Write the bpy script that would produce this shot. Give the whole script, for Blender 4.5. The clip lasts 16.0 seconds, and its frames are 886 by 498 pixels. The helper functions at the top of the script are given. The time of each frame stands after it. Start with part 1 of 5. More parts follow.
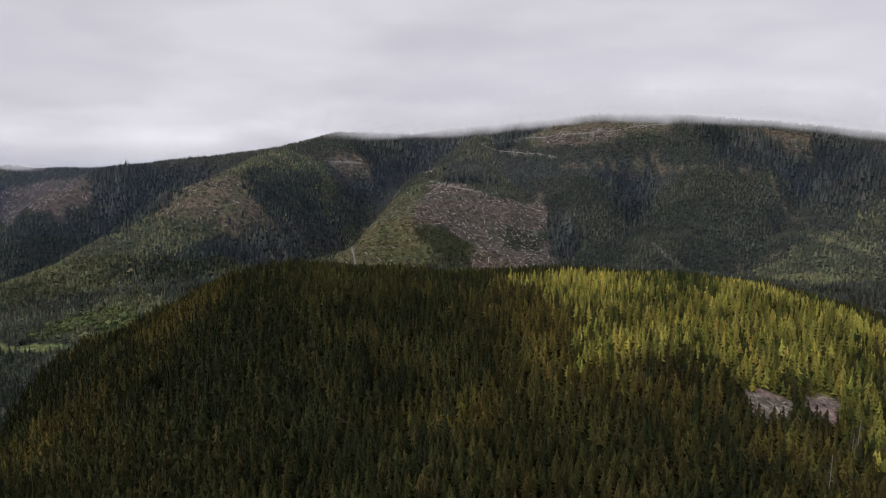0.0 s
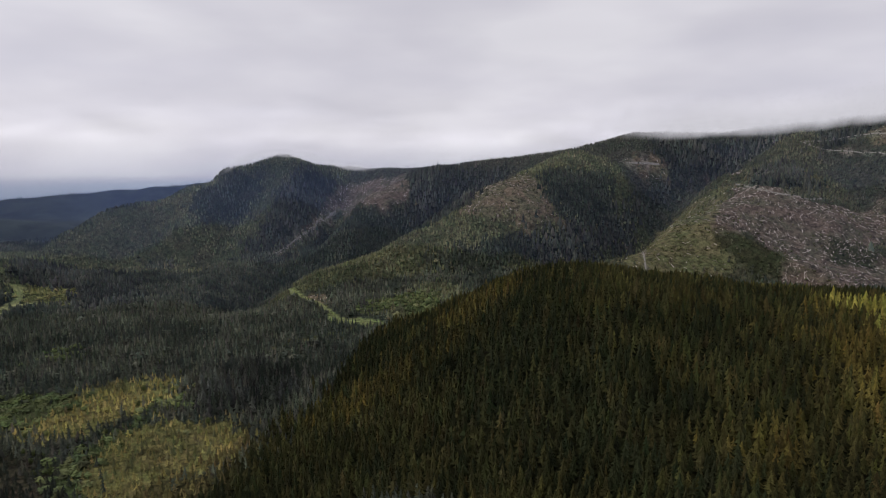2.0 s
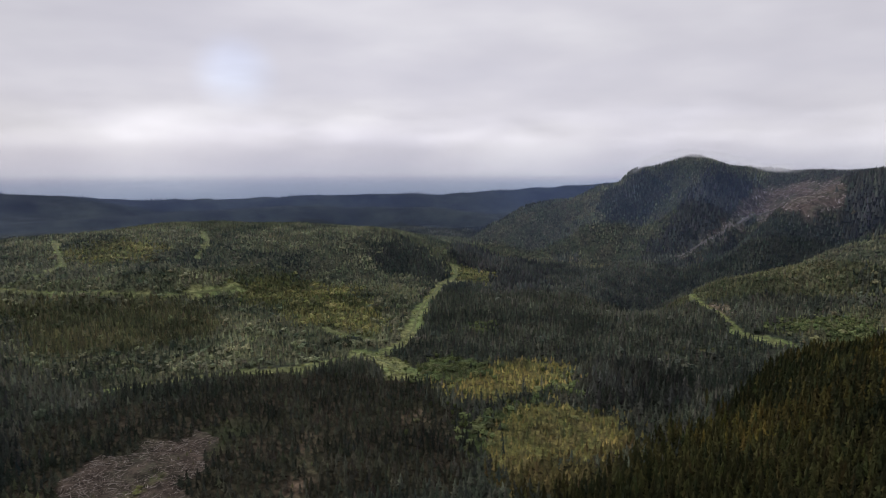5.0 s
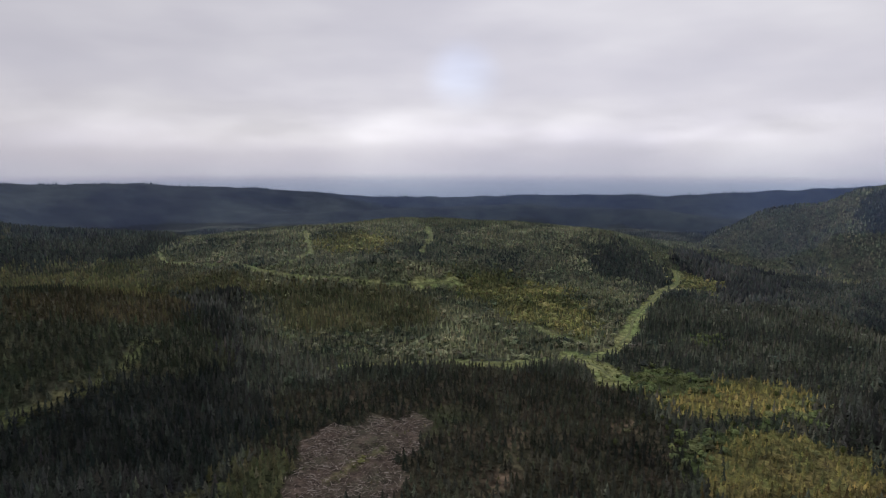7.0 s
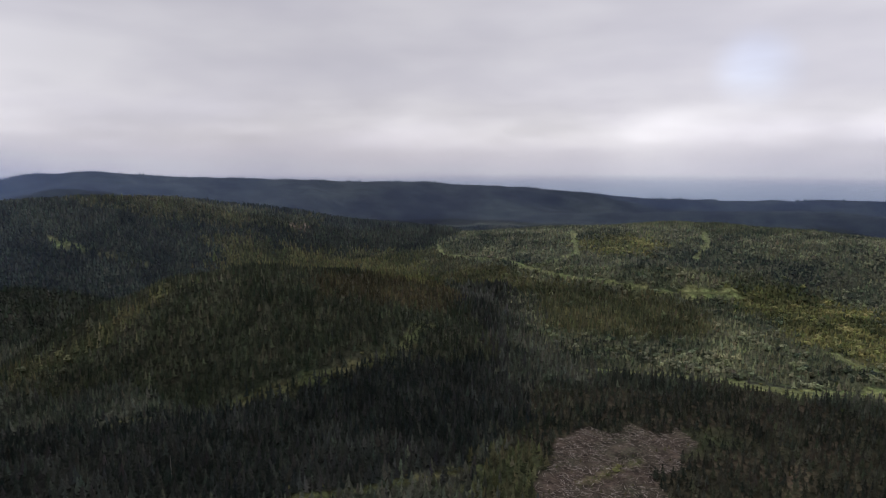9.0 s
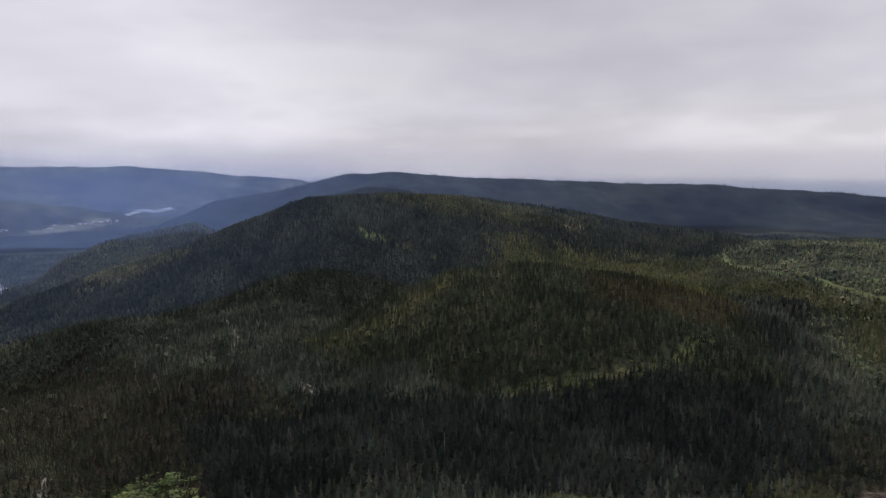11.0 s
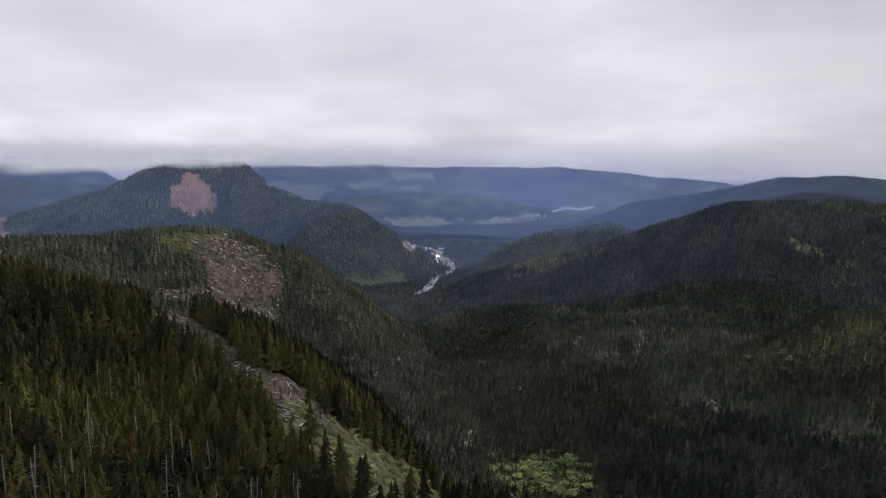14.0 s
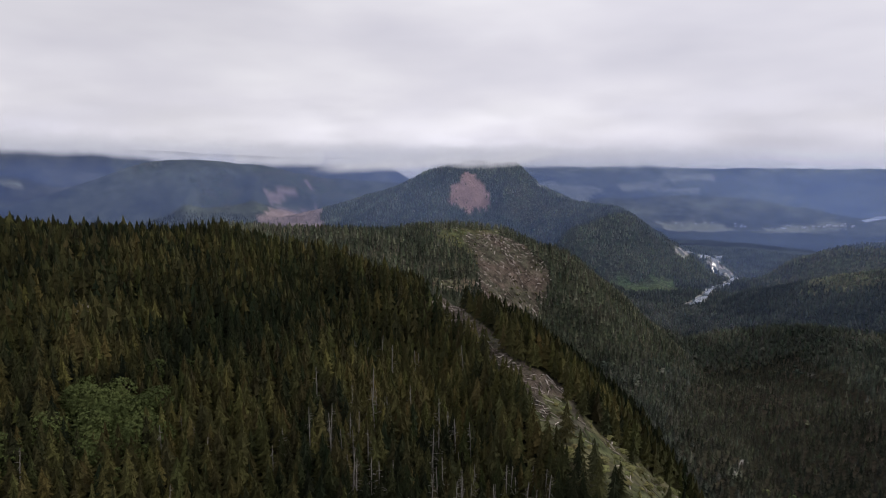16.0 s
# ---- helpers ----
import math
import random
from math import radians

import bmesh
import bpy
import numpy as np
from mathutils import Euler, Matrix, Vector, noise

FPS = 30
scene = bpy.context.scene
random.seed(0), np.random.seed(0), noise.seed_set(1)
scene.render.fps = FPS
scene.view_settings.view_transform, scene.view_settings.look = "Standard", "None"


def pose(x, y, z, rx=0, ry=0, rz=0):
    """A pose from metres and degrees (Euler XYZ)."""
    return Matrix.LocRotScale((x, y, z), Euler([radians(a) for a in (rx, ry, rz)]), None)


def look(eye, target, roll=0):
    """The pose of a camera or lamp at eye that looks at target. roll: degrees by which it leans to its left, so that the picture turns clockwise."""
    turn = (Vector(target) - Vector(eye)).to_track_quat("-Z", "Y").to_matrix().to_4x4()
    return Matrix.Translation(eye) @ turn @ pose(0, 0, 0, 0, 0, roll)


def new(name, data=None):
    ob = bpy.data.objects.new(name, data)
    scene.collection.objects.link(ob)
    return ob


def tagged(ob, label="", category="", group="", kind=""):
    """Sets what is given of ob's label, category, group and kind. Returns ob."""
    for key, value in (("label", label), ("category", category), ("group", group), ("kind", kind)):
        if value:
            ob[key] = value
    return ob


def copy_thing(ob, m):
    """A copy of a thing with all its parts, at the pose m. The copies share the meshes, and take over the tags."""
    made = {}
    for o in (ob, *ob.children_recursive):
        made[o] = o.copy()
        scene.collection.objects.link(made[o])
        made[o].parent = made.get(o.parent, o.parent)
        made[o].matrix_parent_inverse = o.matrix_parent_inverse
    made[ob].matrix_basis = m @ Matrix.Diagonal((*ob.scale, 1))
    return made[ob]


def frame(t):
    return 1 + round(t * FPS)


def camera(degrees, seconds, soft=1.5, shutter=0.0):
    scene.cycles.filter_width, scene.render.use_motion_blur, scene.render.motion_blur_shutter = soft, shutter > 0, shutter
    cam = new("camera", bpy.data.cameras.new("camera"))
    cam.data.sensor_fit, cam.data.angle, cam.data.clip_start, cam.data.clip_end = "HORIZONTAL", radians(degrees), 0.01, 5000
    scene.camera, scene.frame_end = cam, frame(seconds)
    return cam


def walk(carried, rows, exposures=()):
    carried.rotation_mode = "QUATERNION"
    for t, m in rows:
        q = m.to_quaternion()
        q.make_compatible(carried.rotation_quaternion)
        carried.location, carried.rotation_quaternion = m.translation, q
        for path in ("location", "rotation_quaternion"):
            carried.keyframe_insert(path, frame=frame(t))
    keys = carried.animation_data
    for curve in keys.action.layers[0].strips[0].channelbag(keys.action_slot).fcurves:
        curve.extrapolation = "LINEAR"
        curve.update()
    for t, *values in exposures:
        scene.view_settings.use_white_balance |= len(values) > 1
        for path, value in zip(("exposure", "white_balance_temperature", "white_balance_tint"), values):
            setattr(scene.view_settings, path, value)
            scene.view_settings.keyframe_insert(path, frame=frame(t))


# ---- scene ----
cam = camera(69.49, 16.0, soft=1.05)
EYE = Vector((0, 0, 420))  # the drone hovers and turns on the spot
TURNS = [  # seconds, turn to the left, tilt, lean
    (0.0, 0.00, -7.80, 0.14),
    (0.5, 6.44, -7.79, 0.11),
    (1.0, 12.92, -7.78, 0.07),
    (1.5, 19.35, -7.77, 0.04),
    (2.0, 25.75, -7.75, 0.05),
    (2.5, 32.12, -7.73, 0.06),
    (3.0, 38.42, -7.73, 0.08),
    (3.5, 44.66, -7.73, 0.09),
    (4.0, 50.79, -7.73, 0.09),
    (6.5, 74.84, -7.79, 0.06),
    (7.0, 80.27, -7.79, 0.06),
    (7.5, 85.82, -7.80, 0.06),
    (8.0, 91.78, -7.80, 0.06),
    (8.5, 97.89, -7.79, 0.06),
    (9.0, 104.00, -7.79, 0.06),
    (11.5, 134.51, -7.62, -0.01),
    (12.0, 140.61, -7.60, 0.05),
    (12.5, 146.70, -7.58, 0.12),
    (13.0, 152.75, -7.57, 0.17),
    (13.5, 158.68, -7.57, 0.20),
    (14.0, 164.58, -7.58, 0.22),
    (14.5, 170.50, -7.59, 0.24),
    (15.0, 176.41, -7.61, 0.26),
    (15.5, 182.34, -7.62, 0.28),
    (16.0, 188.30, -7.63, 0.30),
]
walk(cam, [(t, pose(*EYE, 90 + tilt, 0, yaw) @ pose(0, 0, 0, 0, 0, lean)) for t, yaw, tilt, lean in TURNS])

# ---- sky and sun ----
SUN_AZ, SUN_EL = 112.0, 42.0  # degrees to the left of the first view, above the horizon


def way(az, el):
    a, e = radians(az), radians(el)
    return Vector((-math.sin(a) * math.cos(e), math.cos(a) * math.cos(e), math.sin(e)))


sun = new("sun", bpy.data.lights.new("sun", "SUN"))
sun.data.energy, sun.data.angle, sun.data.color = 1.5, radians(11), (1.0, 0.94, 0.85)
sun.matrix_world = look((0, 0, 900), Vector((0, 0, 900)) - way(SUN_AZ, SUN_EL))


class Tree:
    """A node tree with short calls."""

    def __init__(self, tree):
        self.t = tree
        tree.nodes.clear()

    def add(self, kind, inputs=None, **attrs):
        n = self.t.nodes.new(kind)
        for k, v in attrs.items():
            setattr(n, k, v)
        for k, v in (inputs or {}).items():
            if isinstance(v, bpy.types.NodeSocket):
                self.t.links.new(v, n.inputs[k])
            else:
                n.inputs[k].default_value = v
        return n

    def math(self, op, a, b=0.0, clamp=False):
        return self.add("ShaderNodeMath", {0: a, 1: b}, operation=op, use_clamp=clamp).outputs[0]

    def mix(self, fac, a, b, blend="MIX"):
        n = self.add("ShaderNodeMix", {0: fac, 6: a, 7: b}, data_type="RGBA", blend_type=blend)
        return n.outputs[2]

    def ramp(self, fac, *stops):
        n = self.add("ShaderNodeValToRGB", {0: fac})
        e = n.color_ramp.elements
        while len(e) < len(stops):
            e.new(0.5)
        for el, (p, c) in zip(e, stops):
            el.position, el.color = p, (*c, 1) if len(c) == 3 else c
        return n.outputs[0]

    def noise(self, vector, scale, detail=4.0, rough=0.55):
        n = self.add("ShaderNodeTexNoise", {"Scale": scale, "Detail": detail, "Roughness": rough})
        if vector is not None:
            self.t.links.new(vector, n.inputs["Vector"])
        return n.outputs[0]


def build_world():
    world = bpy.data.worlds.new("overcast_sky")
    scene.world = world
    world.use_nodes = True
    t = Tree(world.node_tree)
    d = t.add("ShaderNodeTexCoord").outputs["Generated"]
    s = t.add("ShaderNodeSeparateXYZ", {0: d})
    up = t.math("MAXIMUM", s.outputs[2], 0.0)
    deep = t.math("ADD", up, 0.42)
    flat = t.add("ShaderNodeCombineXYZ", {0: t.math("DIVIDE", s.outputs[0], deep), 1: t.math("DIVIDE", s.outputs[1], deep),
                                          2: t.math("MULTIPLY", s.outputs[2], 5.0)}).outputs[0]
    n1 = t.noise(flat, 1.15, 3.0, 0.45)
    n2 = t.noise(flat, 3.4, 3.0, 0.45)
    n = t.math("ADD", t.math("MULTIPLY", n1, 0.7), t.math("MULTIPLY", n2, 0.3))
    deck = t.ramp(n, (0.36, (0.59, 0.575, 0.64)), (0.5, (0.665, 0.645, 0.70)), (0.64, (0.77, 0.75, 0.79)))
    # the deck brightens towards its lower rim and turns to blue-grey murk under it
    rim = t.ramp(t.math("ADD", t.math("MULTIPLY", s.outputs[2], 2.5), 0.25),
                 (0.0, (0.14, 0.17, 0.22)), (0.13, (0.42, 0.50, 0.60)), (0.172, (0.55, 0.62, 0.71)), (0.186, (0.68, 0.72, 0.79)), (0.205, (0.95, 0.96, 0.98)),
                 (0.36, (1.08, 1.08, 1.09)), (0.7, (0.97, 0.97, 0.98)), (1.0, (1.02, 1.02, 1.02)))
    cloud = t.mix(1.0, deck, rim, "MULTIPLY")
    # ragged lumps along the deck's lower rim
    low = t.add("ShaderNodeCombineXYZ", {0: t.math("MULTIPLY", s.outputs[0], 5.0), 1: t.math("MULTIPLY", s.outputs[1], 5.0), 2: t.math("MULTIPLY", s.outputs[2], 22.0)}).outputs[0]
    band = t.ramp(t.math("MULTIPLY", s.outputs[2], 5.0), (0.06, (0, 0, 0)), (0.16, (1, 1, 1)), (0.30, (0.7, 0.7, 0.7)), (0.55, (0.1, 0.1, 0.1)))
    lump = t.add("ShaderNodeMapRange", {0: t.noise(low, 0.8, 3.0, 0.5), 1: 0.35, 2: 0.68, 3: -0.13, 4: 0.24}).outputs[0]
    lift = t.math("ADD", t.math("MULTIPLY", lump, band), 1.0)
    cloud = t.mix(1.0, cloud, t.add("ShaderNodeCombineXYZ", {0: lift, 1: lift, 2: lift}).outputs[0], "MULTIPLY")
    # the overcast is thicker over the far valley and thinner over the river
    for az, el, gain in ((116, 19, -0.68), (170, 20, 0.45), (20, 25, -0.2)):
        near = t.add("ShaderNodeVectorMath", {0: d, 1: way(az, el)}, operation="DOT_PRODUCT").outputs["Value"]
        k = t.math("ADD", t.math("MULTIPLY", t.math("MULTIPLY", t.math("SUBTRACT", near, 0.80, True), 1.6), gain), 1.0)
        cloud = t.mix(1.0, cloud, t.add("ShaderNodeCombineXYZ", {0: k, 1: k, 2: k}).outputs[0], "MULTIPLY")
    sky = t.add("ShaderNodeTexSky", sky_type="NISHITA", sun_disc=False, sun_elevation=radians(SUN_EL), sun_rotation=radians(-SUN_AZ)).outputs[0]
    blue = t.mix(1.0, sky, (0.14, 0.135, 0.165, 1), "MULTIPLY")
    gap = way(78.5, 7.0)
    dot = t.add("ShaderNodeVectorMath", {0: d, 1: gap}, operation="DOT_PRODUCT").outputs["Value"]
    thin = t.math("DIVIDE", t.math("SUBTRACT", dot, 0.9974), 0.0026, True)
    hole = t.math("MULTIPLY", t.math("MULTIPLY", thin, thin), t.math("MULTIPLY", n2, 0.6))
    col = t.mix(t.math("ADD", hole, 0.04), cloud, blue)
    bg = t.add("ShaderNodeBackground", {0: col, 1: 1.0})
    t.add("ShaderNodeOutputWorld", {0: bg.outputs[0]})


build_world()


# ---- materials ----
def material(name, build):
    m = bpy.data.materials.new(name)
    m.use_nodes = True
    t = Tree(m.node_tree)
    shader = build(t)
    t.add("ShaderNodeOutputMaterial", {0: shader})
    return m


def rough(t, colour, roughness=0.9, bump=None, strength=0.4, distance=0.3, spec=0.2):
    ins = {"Base Color": colour, "Roughness": roughness, "Specular IOR Level": spec}
    if bump is not None:
        ins["Normal"] = t.add("ShaderNodeBump", {"Height": bump, "Strength": strength, "Distance": distance}).outputs[0]
    return t.add("ShaderNodeBsdfPrincipled", ins).outputs[0]


def foliage(t):
    """Needles and leaves: each tree's own colour, broken up by tufts."""
    tint = t.add("ShaderNodeVertexColor", layer_name="tint").outputs[0]
    p = t.add("ShaderNodeNewGeometry").outputs["Position"]
    f = t.math("ADD", t.math("MULTIPLY", t.noise(p, 1.5, 4.0, 0.7), 3.1), -0.34)
    c = t.mix(1.0, tint, t.add("ShaderNodeCombineXYZ", {0: f, 1: f, 2: f}).outputs[0], "MULTIPLY")
    return rough(t, c, 0.85, spec=0.06)


def lacy(t, shader, p, scale, level):
    """Gaps between the twigs of a bough."""
    n = t.add("ShaderNodeTexNoise", {"Vector": p, "Scale": scale, "Detail": 2.0, "Roughness": 0.6}).outputs[0]
    gap = t.math("GREATER_THAN", n, level)
    return t.add("ShaderNodeMixShader", {0: gap, 1: shader, 2: t.add("ShaderNodeBsdfTransparent").outputs[0]}).outputs[0]


def needles(t):
    return lacy(t, foliage(t), t.add("ShaderNodeNewGeometry").outputs["Position"], 1.8, 0.565)


def own_foliage(dark, light):
    def build(t):
        r = t.add("ShaderNodeObjectInfo").outputs["Random"]
        p = t.add("ShaderNodeNewGeometry").outputs["Position"]
        c = t.mix(r, (*dark, 1), (*light, 1))
        f = t.math("ADD", t.math("MULTIPLY", t.noise(p, 1.8, 4.0, 0.7), 3.1), -0.34)
        c = t.mix(1.0, c, t.add("ShaderNodeCombineXYZ", {0: f, 1: f, 2: f}).outputs[0], "MULTIPLY")
        return lacy(t, rough(t, c, 0.85, spec=0.06), p, 2.2, 0.54)
    return build


def soil(t):
    """Ground cover: undergrowth, slash, grass or gravel, by the plan's stands, with litter, rotten wood and moss in it."""
    cover = t.add("ShaderNodeVertexColor", layer_name="cover").outputs[0]
    p = t.add("ShaderNodeNewGeometry").outputs["Position"]
    big, mid, fine = t.noise(p, 0.022, 4.0, 0.6), t.noise(p, 0.10, 5.0, 0.7), t.noise(p, 0.55, 4.0, 0.75)
    f = t.add("ShaderNodeMapRange", {0: mid, 1: 0.36, 2: 0.66, 3: 0.35, 4: 1.75}).outputs[0]
    g = t.add("ShaderNodeMapRange", {0: fine, 1: 0.3, 2: 0.7, 3: 0.5, 4: 1.5}).outputs[0]
    f = t.math("MULTIPLY", f, g)
    moss = t.ramp(big, (0.40, (1.05, 0.98, 0.98)), (0.60, (0.78, 0.90, 0.78)))
    c = t.mix(1.0, cover, t.add("ShaderNodeCombineXYZ", {0: f, 1: f, 2: f}).outputs[0], "MULTIPLY")
    c = t.mix(1.0, c, moss, "MULTIPLY")
    return rough(t, c, 0.95, t.math("ADD", mid, fine), 0.35, 1.2, 0.1)


def far_woods(t):
    """Hills so far off that single trees merge: broad stands and felled blocks."""
    cover = t.add("ShaderNodeVertexColor", layer_name="cover").outputs[0]
    p = t.add("ShaderNodeNewGeometry").outputs["Position"]
    big, mid = t.noise(p, 0.004, 4.0, 0.6), t.noise(p, 0.022, 6.0, 0.72)
    f = t.add("ShaderNodeMapRange", {0: t.math("ADD", t.math("MULTIPLY", big, 0.5), t.math("MULTIPLY", mid, 0.5)), 1: 0.35, 2: 0.65, 3: 0.45, 4: 1.65}).outputs[0]
    c = t.mix(1.0, cover, t.add("ShaderNodeCombineXYZ", {0: f, 1: f, 2: f}).outputs[0], "MULTIPLY")
    return rough(t, c, 0.95, mid, 0.5, 10.0, 0.05)


def plain(colour, scale=1.0, spread=0.5, roughness=0.85, spec=0.25):
    def build(t):
        p = t.add("ShaderNodeNewGeometry").outputs["Position"]
        n = t.noise(p, scale, 5.0, 0.65)
        lo, hi = [tuple(v * k for v in colour) for k in (1 - spread, 1 + spread)]
        c = t.ramp(n, (0.3, lo), (0.7, hi))
        return rough(t, c, roughness, n, 0.3, 0.1, spec)
    return build


FOLIAGE = material("foliage", foliage)
NEEDLES = material("needles", needles)
FIR_NEAR = material("fir_needles", own_foliage((0.019, 0.025, 0.011), (0.060, 0.058, 0.020)))
LEAF_NEAR = material("broad_leaves", own_foliage((0.040, 0.052, 0.017), (0.072, 0.088, 0.030)))
SOIL = material("forest_ground", soil)
FAR_WOODS = material("far_woods", far_woods)
BARK = material("bark", plain((0.10, 0.075, 0.055), 3.0))
DEAD = material("bleached_wood", plain((0.20, 0.185, 0.165), 2.0, 0.3))
def cut_wood(t, pale=1.0):
    """Felled stems, each weathered differently."""
    r = t.add("ShaderNodeNewGeometry").outputs["Random Per Island"]
    n = t.noise(t.add("ShaderNodeNewGeometry").outputs["Position"], 1.5, 3.0)
    c = t.ramp(t.math("ADD", t.math("MULTIPLY", r, 0.8), t.math("MULTIPLY", n, 0.2)), (0.1, (0.055, 0.040, 0.032)), (0.55, (0.15, 0.12, 0.10)), (0.95, (0.40 * pale, 0.36 * pale, 0.33 * pale)))
    return rough(t, c, 0.85)


SLASH = material("cut_wood", cut_wood)
PALE_SLASH = material("bleached_slash", lambda t: cut_wood(t, 1.9))
VERGE = material("grass_verge", plain((0.095, 0.11, 0.042), 0.25, 0.45))
GRAVEL = material("gravel", plain((0.19, 0.18, 0.16), 0.4, 0.35))
WATER = material("river_water", lambda t: rough(t, (0.10, 0.12, 0.13, 1), 0.12, t.noise(t.add("ShaderNodeNewGeometry").outputs["Position"], 0.3, 3.0), 0.15, 0.3, 0.6))
# the sky's sheen on the lake is put into its pale base colour
SHEEN = material("lake_sheen", lambda t: rough(t, (0.40, 0.43, 0.47, 1), 0.3, None, 0, 0, 0.5))
ROOF = material("metal_roof", plain((0.55, 0.56, 0.58), 0.3, 0.2, 0.5))
SIDING = material("painted_siding", plain((0.62, 0.60, 0.57), 0.3, 0.2))

# ---- the lie of the land ----
RIDGES = []


def ridge(name, slope, blunt, *pts):
    RIDGES.append((name, slope, blunt, pts))


ridge("knoll", 0.25, 110, (-448, 399, 127), (-396, 451, 154), (-355, 484, 180), (-311, 513, 204), (-263, 561, 244), (-206, 596, 286), (-156, 621, 304), (-47, 678, 290), (42, 699, 279), (138, 707, 283), (230, 704, 281), (315, 670, 279), (378, 625, 259), (435, 573, 234), (552, 463, 229))
ridge("south_ridge", 0.24, 60, (605, 351, 307), (680, 7, 326), (603, -268, 347), (463, -442, 356), (393, -480, 349), (340, -519, 344), (298, -555, 335))
ridge("south_spur", 0.75, 40, (293, -546, 345), (197, -535, 330), (54, -507, 297), (9, -420, 291), (-12, -371, 281), (-32, -335, 274), (-51, -306, 268), (-77, -277, 261), (-107, -250, 254))
ridge("knob", 0.42, 50, (357, -694, 340), (297, -807, 328), (201, -938, 317), (161, -1007, 319), (64, -1048, 312), (-17, -1039, 282), (-122, -992, 216), (-211, -957, 156))
ridge("dark_hill", 0.35, 110, (-456, -1586, 77), (-511, -1569, 121), (-661, -1479, 179), (-778, -1398, 216), (-898, -1325, 273), (-1064, -1260, 328), (-1227, -1176, 334), (-1402, -1048, 327), (-1593, -837, 287), (-1719, -684, 249), (-1846, -449, 222))
ridge("dome", 0.36, 120, (-317, -647, 157), (-393, -627, 177), (-481, -589, 186), (-558, -574, 198), (-636, -549, 245), (-685, -503, 269), (-755, -432, 276), (-883, -351, 252), (-963, -271, 228))
ridge("mid_hill", 0.135, 120, (-1403, -368, 194), (-1579, -253, 237), (-1650, -45, 249), (-1685, 222, 264), (-1638, 455, 255), (-1524, 633, 244), (-1431, 716, 192), (-1304, 741, 156), (-1192, 734, 134))
ridge("peak", 0.6, 40, (-1660, 925, 131), (-1664, 1017, 175), (-1659, 1117, 229), (-1638, 1233, 285), (-1597, 1364, 318), (-1572, 1468, 344), (-1554, 1529, 349), (-1541, 1599, 402), (-1504, 1674, 416), (-1466, 1772, 443), (-1410, 1879, 406), (-1341, 2051, 392))
ridge("shoulder", 0.4, 70, (-1054, -1817, 234), (-923, -1886, 204), (-842, -1902, 193), (-763, -1903, 161), (-679, -1881, 96), (-582, -1809, 56))
ridge("mountain", 0.62, 50, (-1441, 2043, 390), (-1097, 1965, 396), (-876, 1909, 412), (-705, 1924, 433), (-488, 1940, 460), (-332, 2074, 510), (-154, 2195, 516), (116, 2197, 532), (294, 2080, 545), (453, 1948, 559), (688, 1878, 552), (944, 1763, 524), (1124, 1654, 493), (1441, 1387, 451))
ridge("scar_spur", 0.5, 40, (-917, 1867, 403), (-1009, 1668, 334), (-1066, 1511, 253), (-1098, 1298, 163), (-1084, 1037, 134))
ridge("green_spur", 0.5, 60, (-476, 1891, 452), (-516, 1673, 402), (-538, 1454, 367), (-619, 1289, 281), (-673, 1112, 231), (-719, 897, 198), (-722, 692, 166))
ridge("cut_spur", 0.5, 60, (151, 2145, 517), (47, 1799, 421), (27, 1520, 369), (-73, 1398, 320), (-156, 1261, 261), (-235, 1096, 224))
ridge("east_spur", 0.5, 60, (671, 1831, 527), (660, 1621, 417), (708, 1379, 323), (759, 1116, 224), (806, 955, 193))
ridge("east_face", 0.5, 50, (327, 2054, 535), (376, 1761, 426), (395, 1467, 330), (413, 1264, 255))
ridge("red_hill", 0.6, 40, (1213, -2579, 150), (948, -2581, 217), (769, -2588, 268), (568, -2557, 318), (423, -2525, 388), (269, -2525, 424), (91, -2519, 426), (-23, -2480, 334), (-190, -2423, 256), (-298, -2362, 240), (-312, -2309, 124))
ridge("river_knoll", 0.55, 70, (-32, -2430, 306), (-101, -2328, 285), (-174, -2243, 283), (-232, -2168, 281), (-280, -2111, 260), (-311, -2067, 220), (-322, -2035, 162))
ridge("blue_hill", 0.55, 50, (2346, -2321, 180), (2090, -2554, 285), (1857, -2728, 395), (1711, -2822, 429), (1352, -3010, 412), (1029, -3136, 343), (703, -3275, 318))
ridge("river_spur", 0.35, 80, (-1799, -3233, 138), (-1914, -3049, 224), (-2163, -2752, 274), (-2283, -2520, 324))
ridge("far_ridge", 0.3, 120, (-2163, -2752, 286), (-2314, -2626, 333), (-2344, -2462, 363), (-2421, -2242, 372), (-2859, -1840, 333), (-3309, -1419, 314), (-3667, -995, 294), (-3984, -361, 257), (-4194, 224, 201), (-4214, 857, 188), (-3971, 1649, 202), (-3760, 2085, 207), (-3438, 2412, 236), (-3060, 2728, 285), (-2647, 3131, 317))
ridge("far_low", 0.35, 80, (-3278, -378, 147), (-3299, 83, 170), (-3255, 545, 182), (-3180, 882, 200), (-3070, 1212, 189), (-2861, 1433, 192), (-2640, 1626, 178), (-2437, 1749, 141))
ridge("far_plateau", 0.3, 60, (593, -4764, 413), (-843, -4776, 408), (-1584, -4585, 401), (-2133, -4356, 394), (-2578, -4108, 345), (-3064, -3760, 297))
ridge("far_mountain", 0.5, 60, (3444, -2573, 511), (2894, -3180, 489), (2483, -3511, 486), (2100, -3753, 469), (1590, -4103, 457), (1099, -4364, 446))
